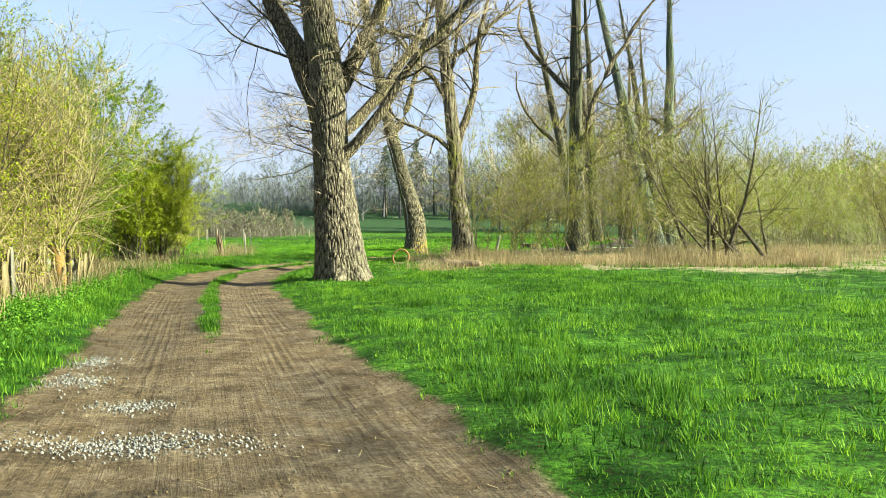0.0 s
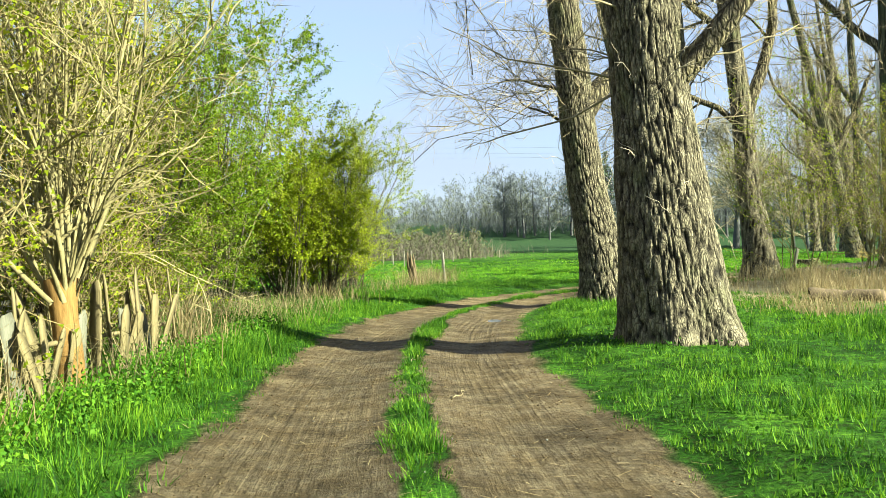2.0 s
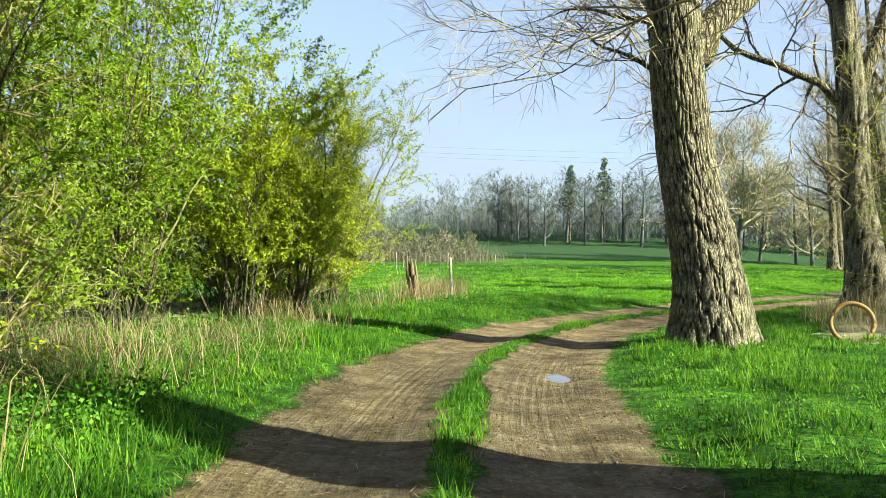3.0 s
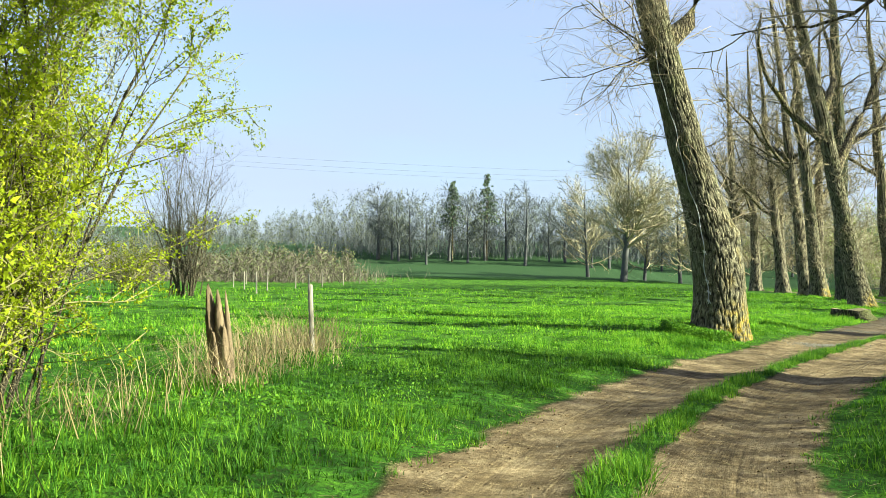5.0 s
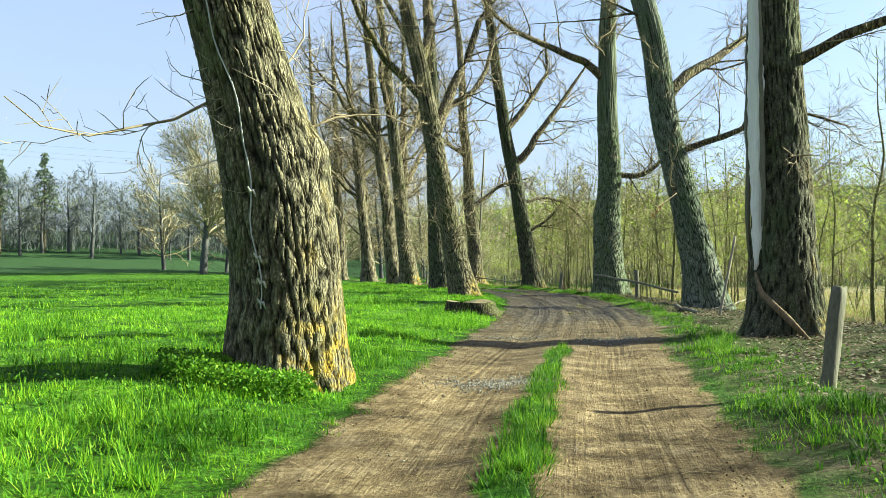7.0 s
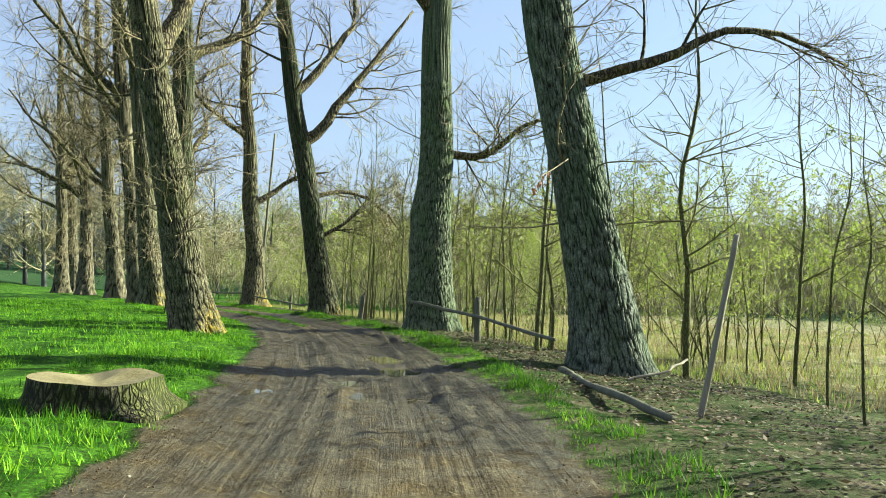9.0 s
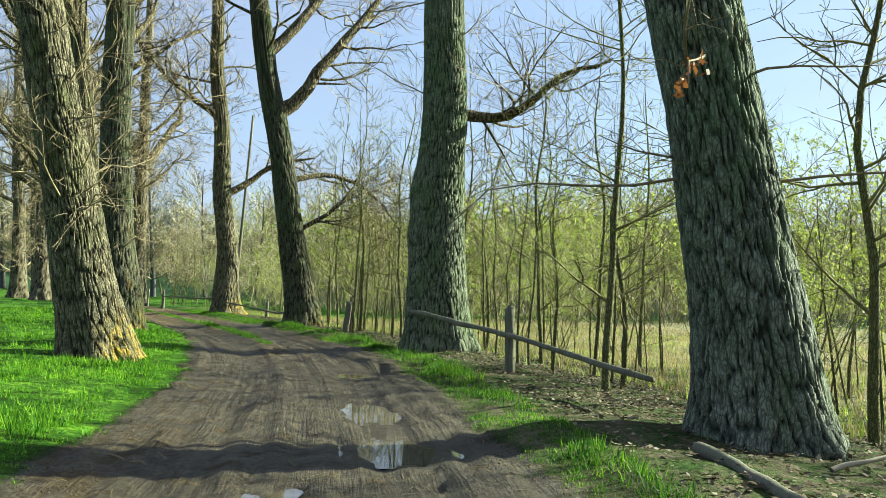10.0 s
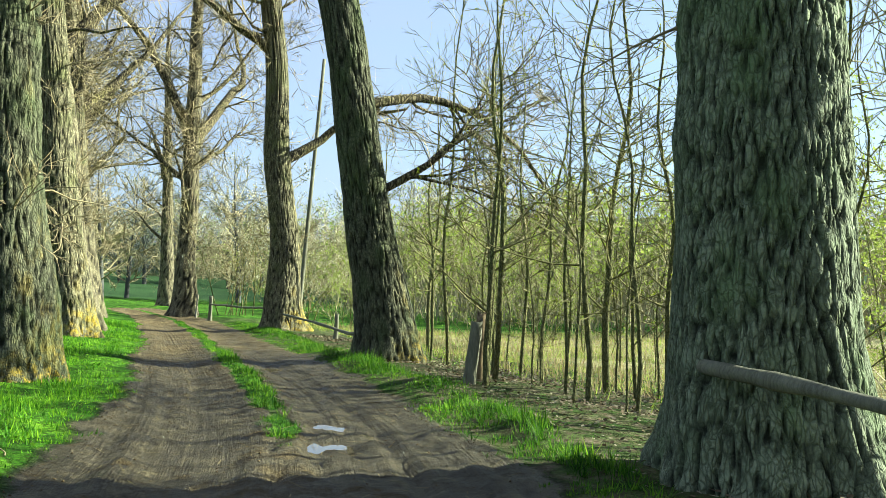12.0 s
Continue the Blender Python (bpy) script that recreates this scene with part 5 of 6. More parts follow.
def conifer(at, height, seed):
    rng = np.random.default_rng(seed)
    root = thing("conifer", (at[0], at[1], ground_z(*at) - 0.1), "thin dark green spruce above the bare wood", "tree", "conifers in the wood")
    p = np.stack([0 * np.linspace(0, 1, 6), 0 * np.linspace(0, 1, 6), np.linspace(0, height, 6)], -1)
    part("trunk", tubes(p[None], (0.3 * (1 - 0.95 * np.linspace(0, 1, 6)))[None], 6), LIMB, root)
    k = 120
    t = rng.uniform(0.45, 0.99, k)
    az = rng.uniform(0, 2 * np.pi, k)
    L = (1 - t) * height * 0.30 + 0.5
    s = np.linspace(0, 1, 4)
    P = np.zeros((k, 4, 3))
    P[..., 0] = np.cos(az)[:, None] * L[:, None] * s
    P[..., 1] = np.sin(az)[:, None] * L[:, None] * s
    P[..., 2] = t[:, None] * height - 0.25 * L[:, None] * s ** 1.5
    tagged(part("crown", tubes(P, np.full((k, 4), 0.05) * (1 - 0.7 * s), 3), LIMB, root), kind="stuff")
    tagged(part("foliage", leaf_tips(rng, along_points(rng, P, 1500, 0.1) + rng.normal(scale=0.12, size=(1500, 3)), 0.5, 0.8), CONIFER, root), kind="stuff")


conifer((-19.5, 259), 21.5, 1)
conifer((-10.5, 262), 23.5, 2)


def woods():
    """Bare woods on the slopes round the fields."""
    rng = np.random.default_rng(9)
    xs, ys, hs, ws = [], [], [], []
    for x0, x1, y0, y1, k, h in ((-60, 90, 268, 300, 300, 15), (-260, -40, 300, 350, 300, 9.5), (70, 120, 120, 290, 190, 18), (84, 130, 40, 140, 190, 14), (100, 140, -40, 60, 60, 14), (-62, -27, 128, 170, 190, 5.0), (-160, -60, 200, 240, 110, 7.5),
                                 (48, 72, 104, 160, 90, 10)):
        xs.append(rng.uniform(x0, x1, k)), ys.append(rng.uniform(y0, y1, k))
        hs.append(h * rng.uniform(0.65, 1.1, k)), ws.append(np.full(k, h))
    x, y, h, w = (np.concatenate(v) for v in (xs, ys, hs, ws))
    z = land(x, y) - np.where(w < 6, 1.3, 0.0)
    k = len(x)
    s = np.linspace(0, 1, 4)
    P = np.stack([x[:, None] + 0 * s + rng.normal(scale=0.4, size=(k, 1)) * s, y[:, None] + 0 * s, z[:, None] - 0.2 + h[:, None] * s], -1)
    R = (np.where(w < 6, 0.004, 0.007) * h)[:, None] * (1 - 0.85 * s)
    b1, r1 = sprout(rng, P, R, 14, 0.05, 1, (30, 75), (0.28, 0.5), 0.5, 0.1, 4, 0.5, 0.03, 0.45)
    b1 = b1[:, :1] + (b1 - b1[:, :1]) * np.repeat(h, 14)[:, None, None]
    b2, r2 = sprout(rng, b1, r1, 6, 0.05, 1, (20, 65), (0.10, 0.24), 0.3, 0.15, 2, 0.6, 0.022, wide=0.05)
    b2 = b2[:, :1] + (b2 - b2[:, :1]) * np.repeat(h, 14 * 6)[:, None, None]
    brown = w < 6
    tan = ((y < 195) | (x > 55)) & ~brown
    for name, mat, a, n in (("far_wood", HAZED_TWIG, ~tan & ~brown, 70000), ("near_wood", HAZED_TAN, tan, 80000), ("low_wood", FAR_BROWN, brown, 9000)):
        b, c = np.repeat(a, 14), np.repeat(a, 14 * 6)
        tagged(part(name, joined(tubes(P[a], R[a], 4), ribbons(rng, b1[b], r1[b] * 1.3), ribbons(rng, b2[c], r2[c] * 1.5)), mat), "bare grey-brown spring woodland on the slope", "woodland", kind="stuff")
        # brushwood between the trunks
        q = np.flatnonzero(a)
        q = np.repeat(q, 20)
        u = len(q)
        low = np.minimum(h[q] * 0.7, 8.0) * rng.uniform(0.4, 1.0, u)
        foot = np.stack([x[q] + rng.normal(scale=4.5, size=u), y[q] + rng.normal(scale=4.5, size=u)], -1)
        tip = foot + rng.normal(scale=0.3, size=(u, 2)) * low[:, None]
        gz = land(foot[:, 0], foot[:, 1])
        B = np.stack([np.c_[foot, gz - 0.2], np.c_[(foot + tip) / 2 + rng.normal(scale=0.2, size=(u, 2)), gz + low * 0.5], np.c_[tip, gz + low]], 1)
        tagged(part("brushwood", ribbons(rng, B, np.tile([[0.012, 0.018, 0.0]] if name == "low_wood" else [[0.03, 0.04, 0.0]], (u, 1)) * rng.uniform(0.5, 1.3, (u, 1))), mat), "bare brushwood under the trees", "brushwood", kind="stuff")
        # fine twig ends that fill the crowns
        u = int(a.sum()) * 100
        ends = along_points(rng, b2[c], u, 0.0) + rng.normal(scale=0.25, size=(u, 3))
        reach = np.repeat(np.median(h[a]), u) * rng.uniform(0.03, 0.09, u)
        d = unit(rng.normal(size=(u, 3)) + np.array([0, 0, 0.5]))
        tagged(part(name + "_twigs", ribbons(rng, np.stack([ends, ends + d * reach[:, None]], 1), np.full((u, 2), 0.035 if name == "low_wood" else 0.055)), mat), "fine bare twigs over the woodland", "woodland", kind="stuff")
        pts = along_points(rng, b2[c], n, 0.0) + rng.normal(scale=0.3, size=(n, 3))
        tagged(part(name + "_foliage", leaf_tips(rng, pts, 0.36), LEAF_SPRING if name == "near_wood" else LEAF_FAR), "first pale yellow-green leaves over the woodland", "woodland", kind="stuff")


woods()
# lone upright bare shrub beyond the field fence
shrub((-22.8, 73.7), 8.6, 2.4, 30, 401, STEM, None, 0, 0, "bare upright brown shrub by the field fence", "field fence shrubs", upright=1.6, thick=0.04)
shrub((-27.0, 76.0), 3.2, 2.6, 14, 402, TWIG_OLIVE, LEAF_OLIVE, 1500, 0.09, "low olive bush by the field fence", "field fence shrubs")
shrub((-30.0, 84.0), 3.6, 2.8, 14, 403, TWIG_OLIVE, LEAF_OLIVE, 1500, 0.09, "low olive bush by the field fence", "field fence shrubs")

# ---- grass, herbs, straw ----
def blades(rng, x, y, height, width, bend, tris=3):
    """Upright bent blades of grass."""
    k = len(x)
    z = land(x, y) - 0.01
    az = rng.uniform(0, 2 * np.pi, k)
    face = np.stack([np.cos(az), np.sin(az), 0 * az], -1)
    side = np.stack([-np.sin(az), np.cos(az), 0 * az], -1) * (width * rng.uniform(0.7, 1.3, k))[:, None]
    h = (height * rng.uniform(0.55, 1.25, k))[:, None]
    tilt = (bend * rng.uniform(0.2, 1.3, k))[:, None]
    base = np.stack([x, y, z], -1)
    up = np.array([0, 0, 1.0])
    mid = base + up * h * 0.55 + face * h * tilt * 0.3
    tip = base + up * h * (1 - 0.35 * tilt) + face * h * tilt
    if tris == 1:
        V = np.stack([base - side, base + side, tip], 1).reshape(-1, 3)
        return V, [np.arange(3 * k).reshape(k, 3)]
    V = np.stack([base - side, base + side, mid + side * 0.75, mid - side * 0.75, tip], 1).reshape(-1, 3)
    i = np.arange(k)[:, None] * 5
    return V, [i + np.array([[0, 1, 2, 3]]), i + np.array([[3, 2, 4]])]


def sward(name, geo, mat, label):
    ob = part(name, joined(*geo), mat)
    tagged(ob, label, "grass", kind="stuff")


def scattered(rng, c0, c1, y0, y1, per_m2):
    k = int((y1 - y0) * (c1 - c0) * per_m2)
    y = rng.uniform(y0, y1, k)
    c = rng.uniform(c0, c1, k)
    x = centre(y) + c / np.interp(y, LINE_Y, LINE_COS)
    return x, y, c


def clumped(rng, x, y, scale, seed, floor=0.15):
    keep = rng.uniform(0, 1, len(x)) < np.maximum(floor, smooth(0.25, 0.75, value_noise(x * scale, y * scale, seed)))
    return keep


def tufts(rng, x, y, height, width, bend, count, spread):
    """Little tussocks: blades that lean outwards from a common foot."""
    k = len(x) * count
    ox, oy = rng.normal(scale=spread, size=k), rng.normal(scale=spread, size=k)
    X, Y = np.repeat(x, count) + ox, np.repeat(y, count) + oy
    far = np.hypot(ox, oy) / spread
    az = np.arctan2(oy, ox) + rng.normal(scale=0.7, size=k)
    h = np.repeat(height * rng.uniform(0.6, 1.35, len(x)), count) * rng.uniform(0.5, 1.15, k) * np.clip(1.25 - 0.3 * far, 0.35, 1.2)
    tilt = bend * (0.2 + 0.55 * far) * rng.uniform(0.4, 1.4, k)
    face = np.stack([np.cos(az), np.sin(az), 0 * az], -1)
    side = np.stack([-np.sin(az), np.cos(az), 0 * az], -1) * (width * rng.uniform(0.7, 1.3, k))[:, None]
    base = np.stack([X, Y, land(X, Y) - 0.01], -1)
    tip = base + np.stack([0 * h, 0 * h, h * (1 - 0.3 * np.minimum(tilt, 1.5))], -1) + face * (h * tilt)[:, None]
    return np.stack([base - side, base + side, tip], 1).reshape(-1, 3), [np.arange(3 * k).reshape(k, 3)]


def grass():
    rng = np.random.default_rng(21)
    geo, bright = [], []
    # c0, c1, y0, y1, tussocks per square metre, height, half width of a blade, bend
    for c0, c1, y0, y1, d, h, w, b in ((1.2, 4.2, 5, 52, 120, 0.12, 0.005, 0.8), (-4.4, -1.2, 6, 36, 180, 0.19, 0.005, 0.9), (-4.4, -1.2, 36, 46, 140, 0.14, 0.005, 0.8), (-4.41, -1.2, 46, 60, 150, 0.13, 0.0055, 0.8), (-3.8, -1.3, 60, 104, 80, 0.13, 0.006, 0.8),
                                       (1.4, 3.4, 49, 58, 80, 0.11, 0.005, 0.8), (1.4, 2.6, 58, 104, 150, 0.14, 0.005, 0.9), (-0.45, 0.45, 12, 54, 300, 0.095, 0.0045, 0.9), (-0.45, 0.45, 75.5, 105, 130, 0.10, 0.005, 0.9)):
        x, y, c = scattered(rng, c0, c1, y0, y1, d)
        hw = half_width(y)
        wob = 0.22 * (value_noise(c * 0 + np.sign(c) * 7, y * 0.23, 11) - 0.5) + 0.20 * (value_noise(x * 1.7, y * 1.7, 12) - 0.5)
        strip = abs(c0) < 1
        if strip:
            keep = (np.abs(c + 0.12 * (value_noise(y * 0 + 3, y * 0.5, 13) - 0.5)) < (0.05 + 0.22 * value_noise(y * 1.1, x * 1.1, 16)) * np.maximum(0.3, strip_there(y))) & (strip_there(y) > rng.uniform(0, 1, len(y)))
        else:
            keep = (np.abs(c) + wob) > hw - 0.06 + 0.5 * rng.uniform(0, 1, len(x)) ** 2
        keep &= (c < 2.35 + 0.5 * value_noise(x * 1.3, y * 1.3, 38)) | (y < 43.0 + rng.uniform(0, 1.5, len(y)))
        keep &= clumped(rng, x, y, 2.6, 31, 0.5) if y0 != 58 else clumped(rng, x, y, 0.9, 31, 0.45)
        x, y, c = x[keep], y[keep], c[keep]
        hh = h * (0.4 + 1.3 * value_noise(x * 0.9, y * 0.9, 33) ** 1.3) * (0.4 + 0.6 * smooth(0.0, 0.7, np.abs(np.abs(c) - (0 if strip else 1) * half_width(y)) + (0.7 if strip else 0)))
        (bright if c0 in (-3.8, -4.41) else geo).append(tufts(rng, x, y, hh, w * 1.15, b, 11, 0.04))
    sward("verge_grass", geo, GRASS, "lush bright green grass along the track")
    # the same in the open; the last figure marks the field's yellower, sun-brightened grass
    meadow, field = [], bright
    for c0, c1, y0, y1, d, h, w, n, spread, lit in ((4.2, 11, 5, 34, 115, 0.10, 0.007, 9, 0.05, 0), (11, 26, 12, 40, 11, 0.13, 0.010, 9, 0.10, 0), (-9.5, -4.4, 8, 44, 40, 0.13, 0.007, 9, 0.05, 0), (-14, -4.4, 44, 66, 70, 0.10, 0.008, 9, 0.055, 1),
                                                    (-24, -14, 44, 80, 13, 0.12, 0.011, 9, 0.09, 1), (-12, -3.8, 66, 100, 22, 0.12, 0.009, 9, 0.08, 1), (-45, -24, 46, 100, 2.0, 0.17, 0.022, 9, 0.2, 1), (-24, -12, 80, 130, 3.0, 0.16, 0.02, 9, 0.2, 0)):
        x, y, c = scattered(rng, c0, c1, y0, y1, d)
        keep = clumped(rng, x, y, 1.3, 35, 0.45)
        x, y = x[keep], y[keep]
        hh = h * (0.3 + 1.1 * value_noise(x * 0.6, y * 0.6, 36) ** 1.4 + 1.0 * value_noise(x * 1.9, y * 1.9, 37) ** 1.6)
        (field if lit else meadow).append(tufts(rng, x, y, hh, w, 0.8, n, spread))
    sward("meadow_grass", meadow, GRASS, "green spring meadow grass")
    sward("field_grass", field, GRASS_FIELD_SUNLIT, "yellow-green young grass of the field, brightened as if sunlit")


grass()


def herbs():
    """Nettles and other broad leaves in the verge."""
    rng = np.random.default_rng(22)
    geo = []
    for c0, c1, y0, y1, d, hmax in ((-6.6, -2.1, 7, 26, 110, 0.34), (-6.2, -2.2, 26, 42, 20, 0.3), (1.9, 3.6, 18, 50, 7, 0.16), (-5.0, -2.0, 42, 52, 9, 0.18), (-3.3, -1.9, 52, 90, 6, 0.15), (4.0, 9.0, 60, 95, 2, 0.25)):
        x, y, c = scattered(rng, c0, c1, y0, y1, d)
        keep = clumped(rng, x, y, 0.55, 41, 0.25 if hmax > 0.33 else 0.05)
        x, y = x[keep], y[keep]
        n = 11
        hh = rng.uniform(0.3, 1, len(x)) * hmax
        X = np.repeat(x, n) + rng.normal(scale=0.05, size=len(x) * n)
        Y = np.repeat(y, n) + rng.normal(scale=0.05, size=len(x) * n)
        Z = land(X, Y) + np.repeat(hh, n) * rng.uniform(0.15, 1, len(X))
        geo.append(leaf_quads(rng, np.stack([X, Y, Z], -1), 0.042 if hmax > 0.33 else 0.034, -0.1))
    th, far = rng.uniform(2.6, 4.7, 900), rng.uniform(0.6, 1.3, 900)
    X, Y = -1.68 + far * np.cos(th), 50.5 + far * np.sin(th)
    X, Y = np.repeat(X, 9) + rng.normal(scale=0.04, size=8100), np.repeat(Y, 9) + rng.normal(scale=0.04, size=8100)
    geo.append(leaf_quads(rng, np.stack([X, Y, land(X, Y) + rng.uniform(0.03, 0.24, 8100)], -1), 0.04, -0.1))
    tagged(part("verge_herbs", joined(*geo), HERB), "broad-leaved nettles and herbs in the verge", "herbs", kind="stuff")


herbs()


def straw():
    """Last year's dry grass and reeds."""
    rng = np.random.default_rng(23)
    geo = []
    for x0, x1, y0, y1, k, h, b in ((0.2, 13, 29.5, 35.0, 19000, 0.75, 0.8), (10, 26, 33, 44, 12000, 0.7, 0.6), (-1.5, 3.0, 34, 46, 5000, 0.6, 0.6), (-0.6, 1.6, 27.0, 31, 2000, 0.5, 0.8)):
        x, y = rng.uniform(x0, x1, k), rng.uniform(y0, y1, k)
        keep = clumped(rng, x, y, 0.8, 51, 0.1) & (across(x, y) > 3.4)
        geo.append(blades(rng, x[keep], y[keep], h * (0.2 + 1.3 * value_noise(x[keep] * 0.8, y[keep] * 0.8, 53) ** 1.3), 0.005, b))
    for cx, cy, sp, k, h in ((-9.6, 20.5, 1.1, 350, 0.7), (-10.4, 24.5, 1.2, 900, 0.75), (-10.3, 27.6, 1.2, 900, 0.6), (-10.2, 30.6, 1.0, 380, 0.5), (-10.4, 33.8, 0.8, 260, 0.6), (-10.0, 37.0, 0.6, 110, 0.7), (-9.7, 39.2, 0.45, 160, 0.8),
                             (-9.9, 42.9, 0.7, 300, 0.85), (-9.9, 44.4, 0.5, 260, 0.8), (-9.9, 41.2, 0.6, 200, 0.85), (-8.6, 17.8, 0.8, 220, 0.7), (-8.4, 15.0, 0.9, 220, 0.7), (-0.2, 28.6, 0.8, 300, 0.4)):
        x, y = rng.normal(cx, sp * 0.6, k), rng.normal(cy, sp * 0.8, k)
        geo.append(blades(rng, x, y, np.full(k, h), 0.004, 1.5))
    y = rng.uniform(12.8, 24.0, 2600)
    x = np.interp(y, [13.3, 16, 19.4, 23.5], [-6.4, -7.0, -7.85, -8.75]) + rng.normal(0.12, 0.28, len(y))
    keep = clumped(rng, x, y, 1.1, 55, 0.1)
    geo.append(blades(rng, x[keep], y[keep], np.full(keep.sum(), 0.85), 0.005, 1.0))
    # thin scatter over the wet meadow beyond the saplings
    x, y = rng.uniform(17, 52, 38000), rng.uniform(54, 112, 38000)
    keep = across(x, y) > 5.5
    geo.append(blades(rng, x[keep], y[keep], np.full(keep.sum(), 0.35), 0.012, 0.7, 1))
    x, y = rng.uniform(17, 48, 60000), rng.uniform(54, 112, 60000)
    keep = (across(x, y) > 4.5) & clumped(rng, x, y, 0.5, 54, 0.2)
    sward("damp_meadow_grass", [blades(rng, x[keep], y[keep], np.full(keep.sum(), 0.24), 0.012, 0.7, 1)], LEAF_SPRING, "young grass coming through the damp meadow")
    tagged(part("dry_grass", joined(*geo), DRY), "tan dry grass stalks left from last year", "dry grass", kind="stuff")
    x, y, c = scattered(rng, -1.7, 1.7, 6, 95, 16)
    k = len(x)
    az = rng.uniform(0, 2 * np.pi, k)
    L = rng.uniform(0.03, 0.16, k)
    d = np.stack([np.cos(az), np.sin(az)], -1)
    s = np.stack([-d[:, 1], d[:, 0]], -1) * 0.003
    a = np.stack([x, y], -1)
    b = a + d * L[:, None]
    z = land(x, y) + 0.008
    zb = land(b[:, 0], b[:, 1]) + 0.010
    V = np.stack([np.c_[a - s, z], np.c_[a + s, z], np.c_[b + s, zb], np.c_[b - s, zb]], 1).reshape(-1, 3)
    tagged(part("straw_bits", (V, [np.arange(4 * k).reshape(k, 4)]), DRY), "bits of straw and bark strewn on the track", "straw", kind="stuff")


straw()


def litter():
    rng = np.random.default_rng(24)
    x, y, c = scattered(rng, 2.2, 7.0, 43.5, 95, 300)
    keep = clumped(rng, x, y, 0.7, 61, 0.45) & (c > 2.3 + rng.uniform(0, 0.8, len(c)))
    x, y = x[keep], y[keep]
    z = land(x, y) + rng.uniform(0.01, 0.04, len(x))
    pts = np.stack([x, y, z], -1)
    d = unit(np.stack([rng.normal(size=len(x)), rng.normal(size=len(x)), rng.normal(size=len(x)) * 0.22], -1))
    s = unit(np.cross(d, np.stack([rng.normal(size=len(x)) * 0.3, rng.normal(size=len(x)) * 0.3, np.ones(len(x))], -1)))
    L = rng.uniform(0.03, 0.075, len(x))[:, None]
    V = np.stack([pts, pts + d * L * 0.5 + s * L * 0.35, pts + d * L, pts + d * L * 0.5 - s * L * 0.35], 1).reshape(-1, 3)
    tagged(part("leaf_litter", (V, [np.arange(4 * len(x)).reshape(-1, 4)]), LITTER), "brown and grey fallen leaves on the bank", "fallen leaves", kind="stuff")


litter()


def gravel():
    rng = np.random.default_rng(25)
    P = []
    for cx, cy, sx, sy, k in ((-1.9, 7.75, 0.75, 0.20, 420), (-3.25, 10.1, 0.26, 0.28, 150), (-3.6, 11.3, 0.24, 0.3, 130), (-2.3, 9.05, 0.30, 0.16, 130), (0.55, 50.1, 0.55, 0.35, 420), (4.9, 54.3, 0.8, 0.35, 420), (3.6, 55.4, 0.9, 0.3, 150)):
        P.append(np.stack([rng.normal(cx, sx * 0.6, 2 * k), rng.normal(cy, sy * 0.8, 2 * k)], -1))
    x, y, c = scattered(rng, -1.5, 1.5, 4, 95, 1.2)
    P.append(np.stack([x, y], -1))
    P = np.concatenate(P)
    k = len(P)
    size = rng.uniform(0.006, 0.016, k)
    size[-len(x):] *= 0.7
    base = np.array([[1, 0, 0], [-1, 0, 0], [0, 1, 0], [0, -1, 0], [0, 0, 1], [0, 0, -1.0]])
    V = base[None] * size[:, None, None] * rng.uniform(0.6, 1.3, (k, 6, 1)) + rng.normal(scale=0.003, size=(k, 6, 3))
    V = V + np.c_[P, land(P[:, 0], P[:, 1]) + 0.004][:, None]
    tri = np.array([[0, 2, 4], [2, 1, 4], [1, 3, 4], [3, 0, 4], [2, 0, 5], [1, 2, 5], [3, 1, 5], [0, 3, 5]])
    F = (np.arange(k)[:, None, None] * 6 + tri).reshape(-1, 3)
    tagged(part("gravel", (V.reshape(-1, 3), [F]), STONE), "pale crushed stone filled into potholes", "gravel", kind="stuff")


gravel()


def crumbs():
    """Loose soil thrown up beside the wheel lines and along the grass edge."""
    rng = np.random.default_rng(26)
    y = rng.uniform(5, 92, 15000)
    hw = half_width(y)
    lane = rng.choice([-1.0, 1.0], len(y)) * np.where(rng.uniform(0, 1, len(y)) < 0.6, hw - 0.05 + rng.normal(scale=0.14, size=len(y)), np.where(rng.uniform(0, 1, len(y)) < 0.5, 0.42, 1.12) + rng.normal(scale=0.12, size=len(y)))
    x = centre(y) + lane / np.interp(y, LINE_Y, LINE_COS)
    keep = clumped(rng, x, y, 1.1, 71, 0.2)
    x, y = x[keep], y[keep]
    k = len(x)
    size = rng.uniform(0.003, 0.011, k) * rng.uniform(0.5, 1.3, k)
    base = np.array([[1, 0, 0], [-1, 0, 0], [0, 1, 0], [0, -1, 0], [0, 0, 0.8], [0, 0, -0.8]])
    V = base[None] * size[:, None, None] * rng.uniform(0.6, 1.4, (k, 6, 1)) + np.stack([x, y, land(x, y) + 0.4 * size], -1)[:, None]
    tri = np.array([[0, 2, 4], [2, 1, 4], [1, 3, 4], [3, 0, 4], [2, 0, 5], [1, 2, 5], [3, 1, 5], [0, 3, 5]])
    F = (np.arange(k)[:, None, None] * 6 + tri).reshape(-1, 3)
    tagged(part("soil_crumbs", (V.reshape(-1, 3), [F]), CLOD), "loose dark crumbs of soil beside the wheel lines", "soil", kind="stuff")


crumbs()

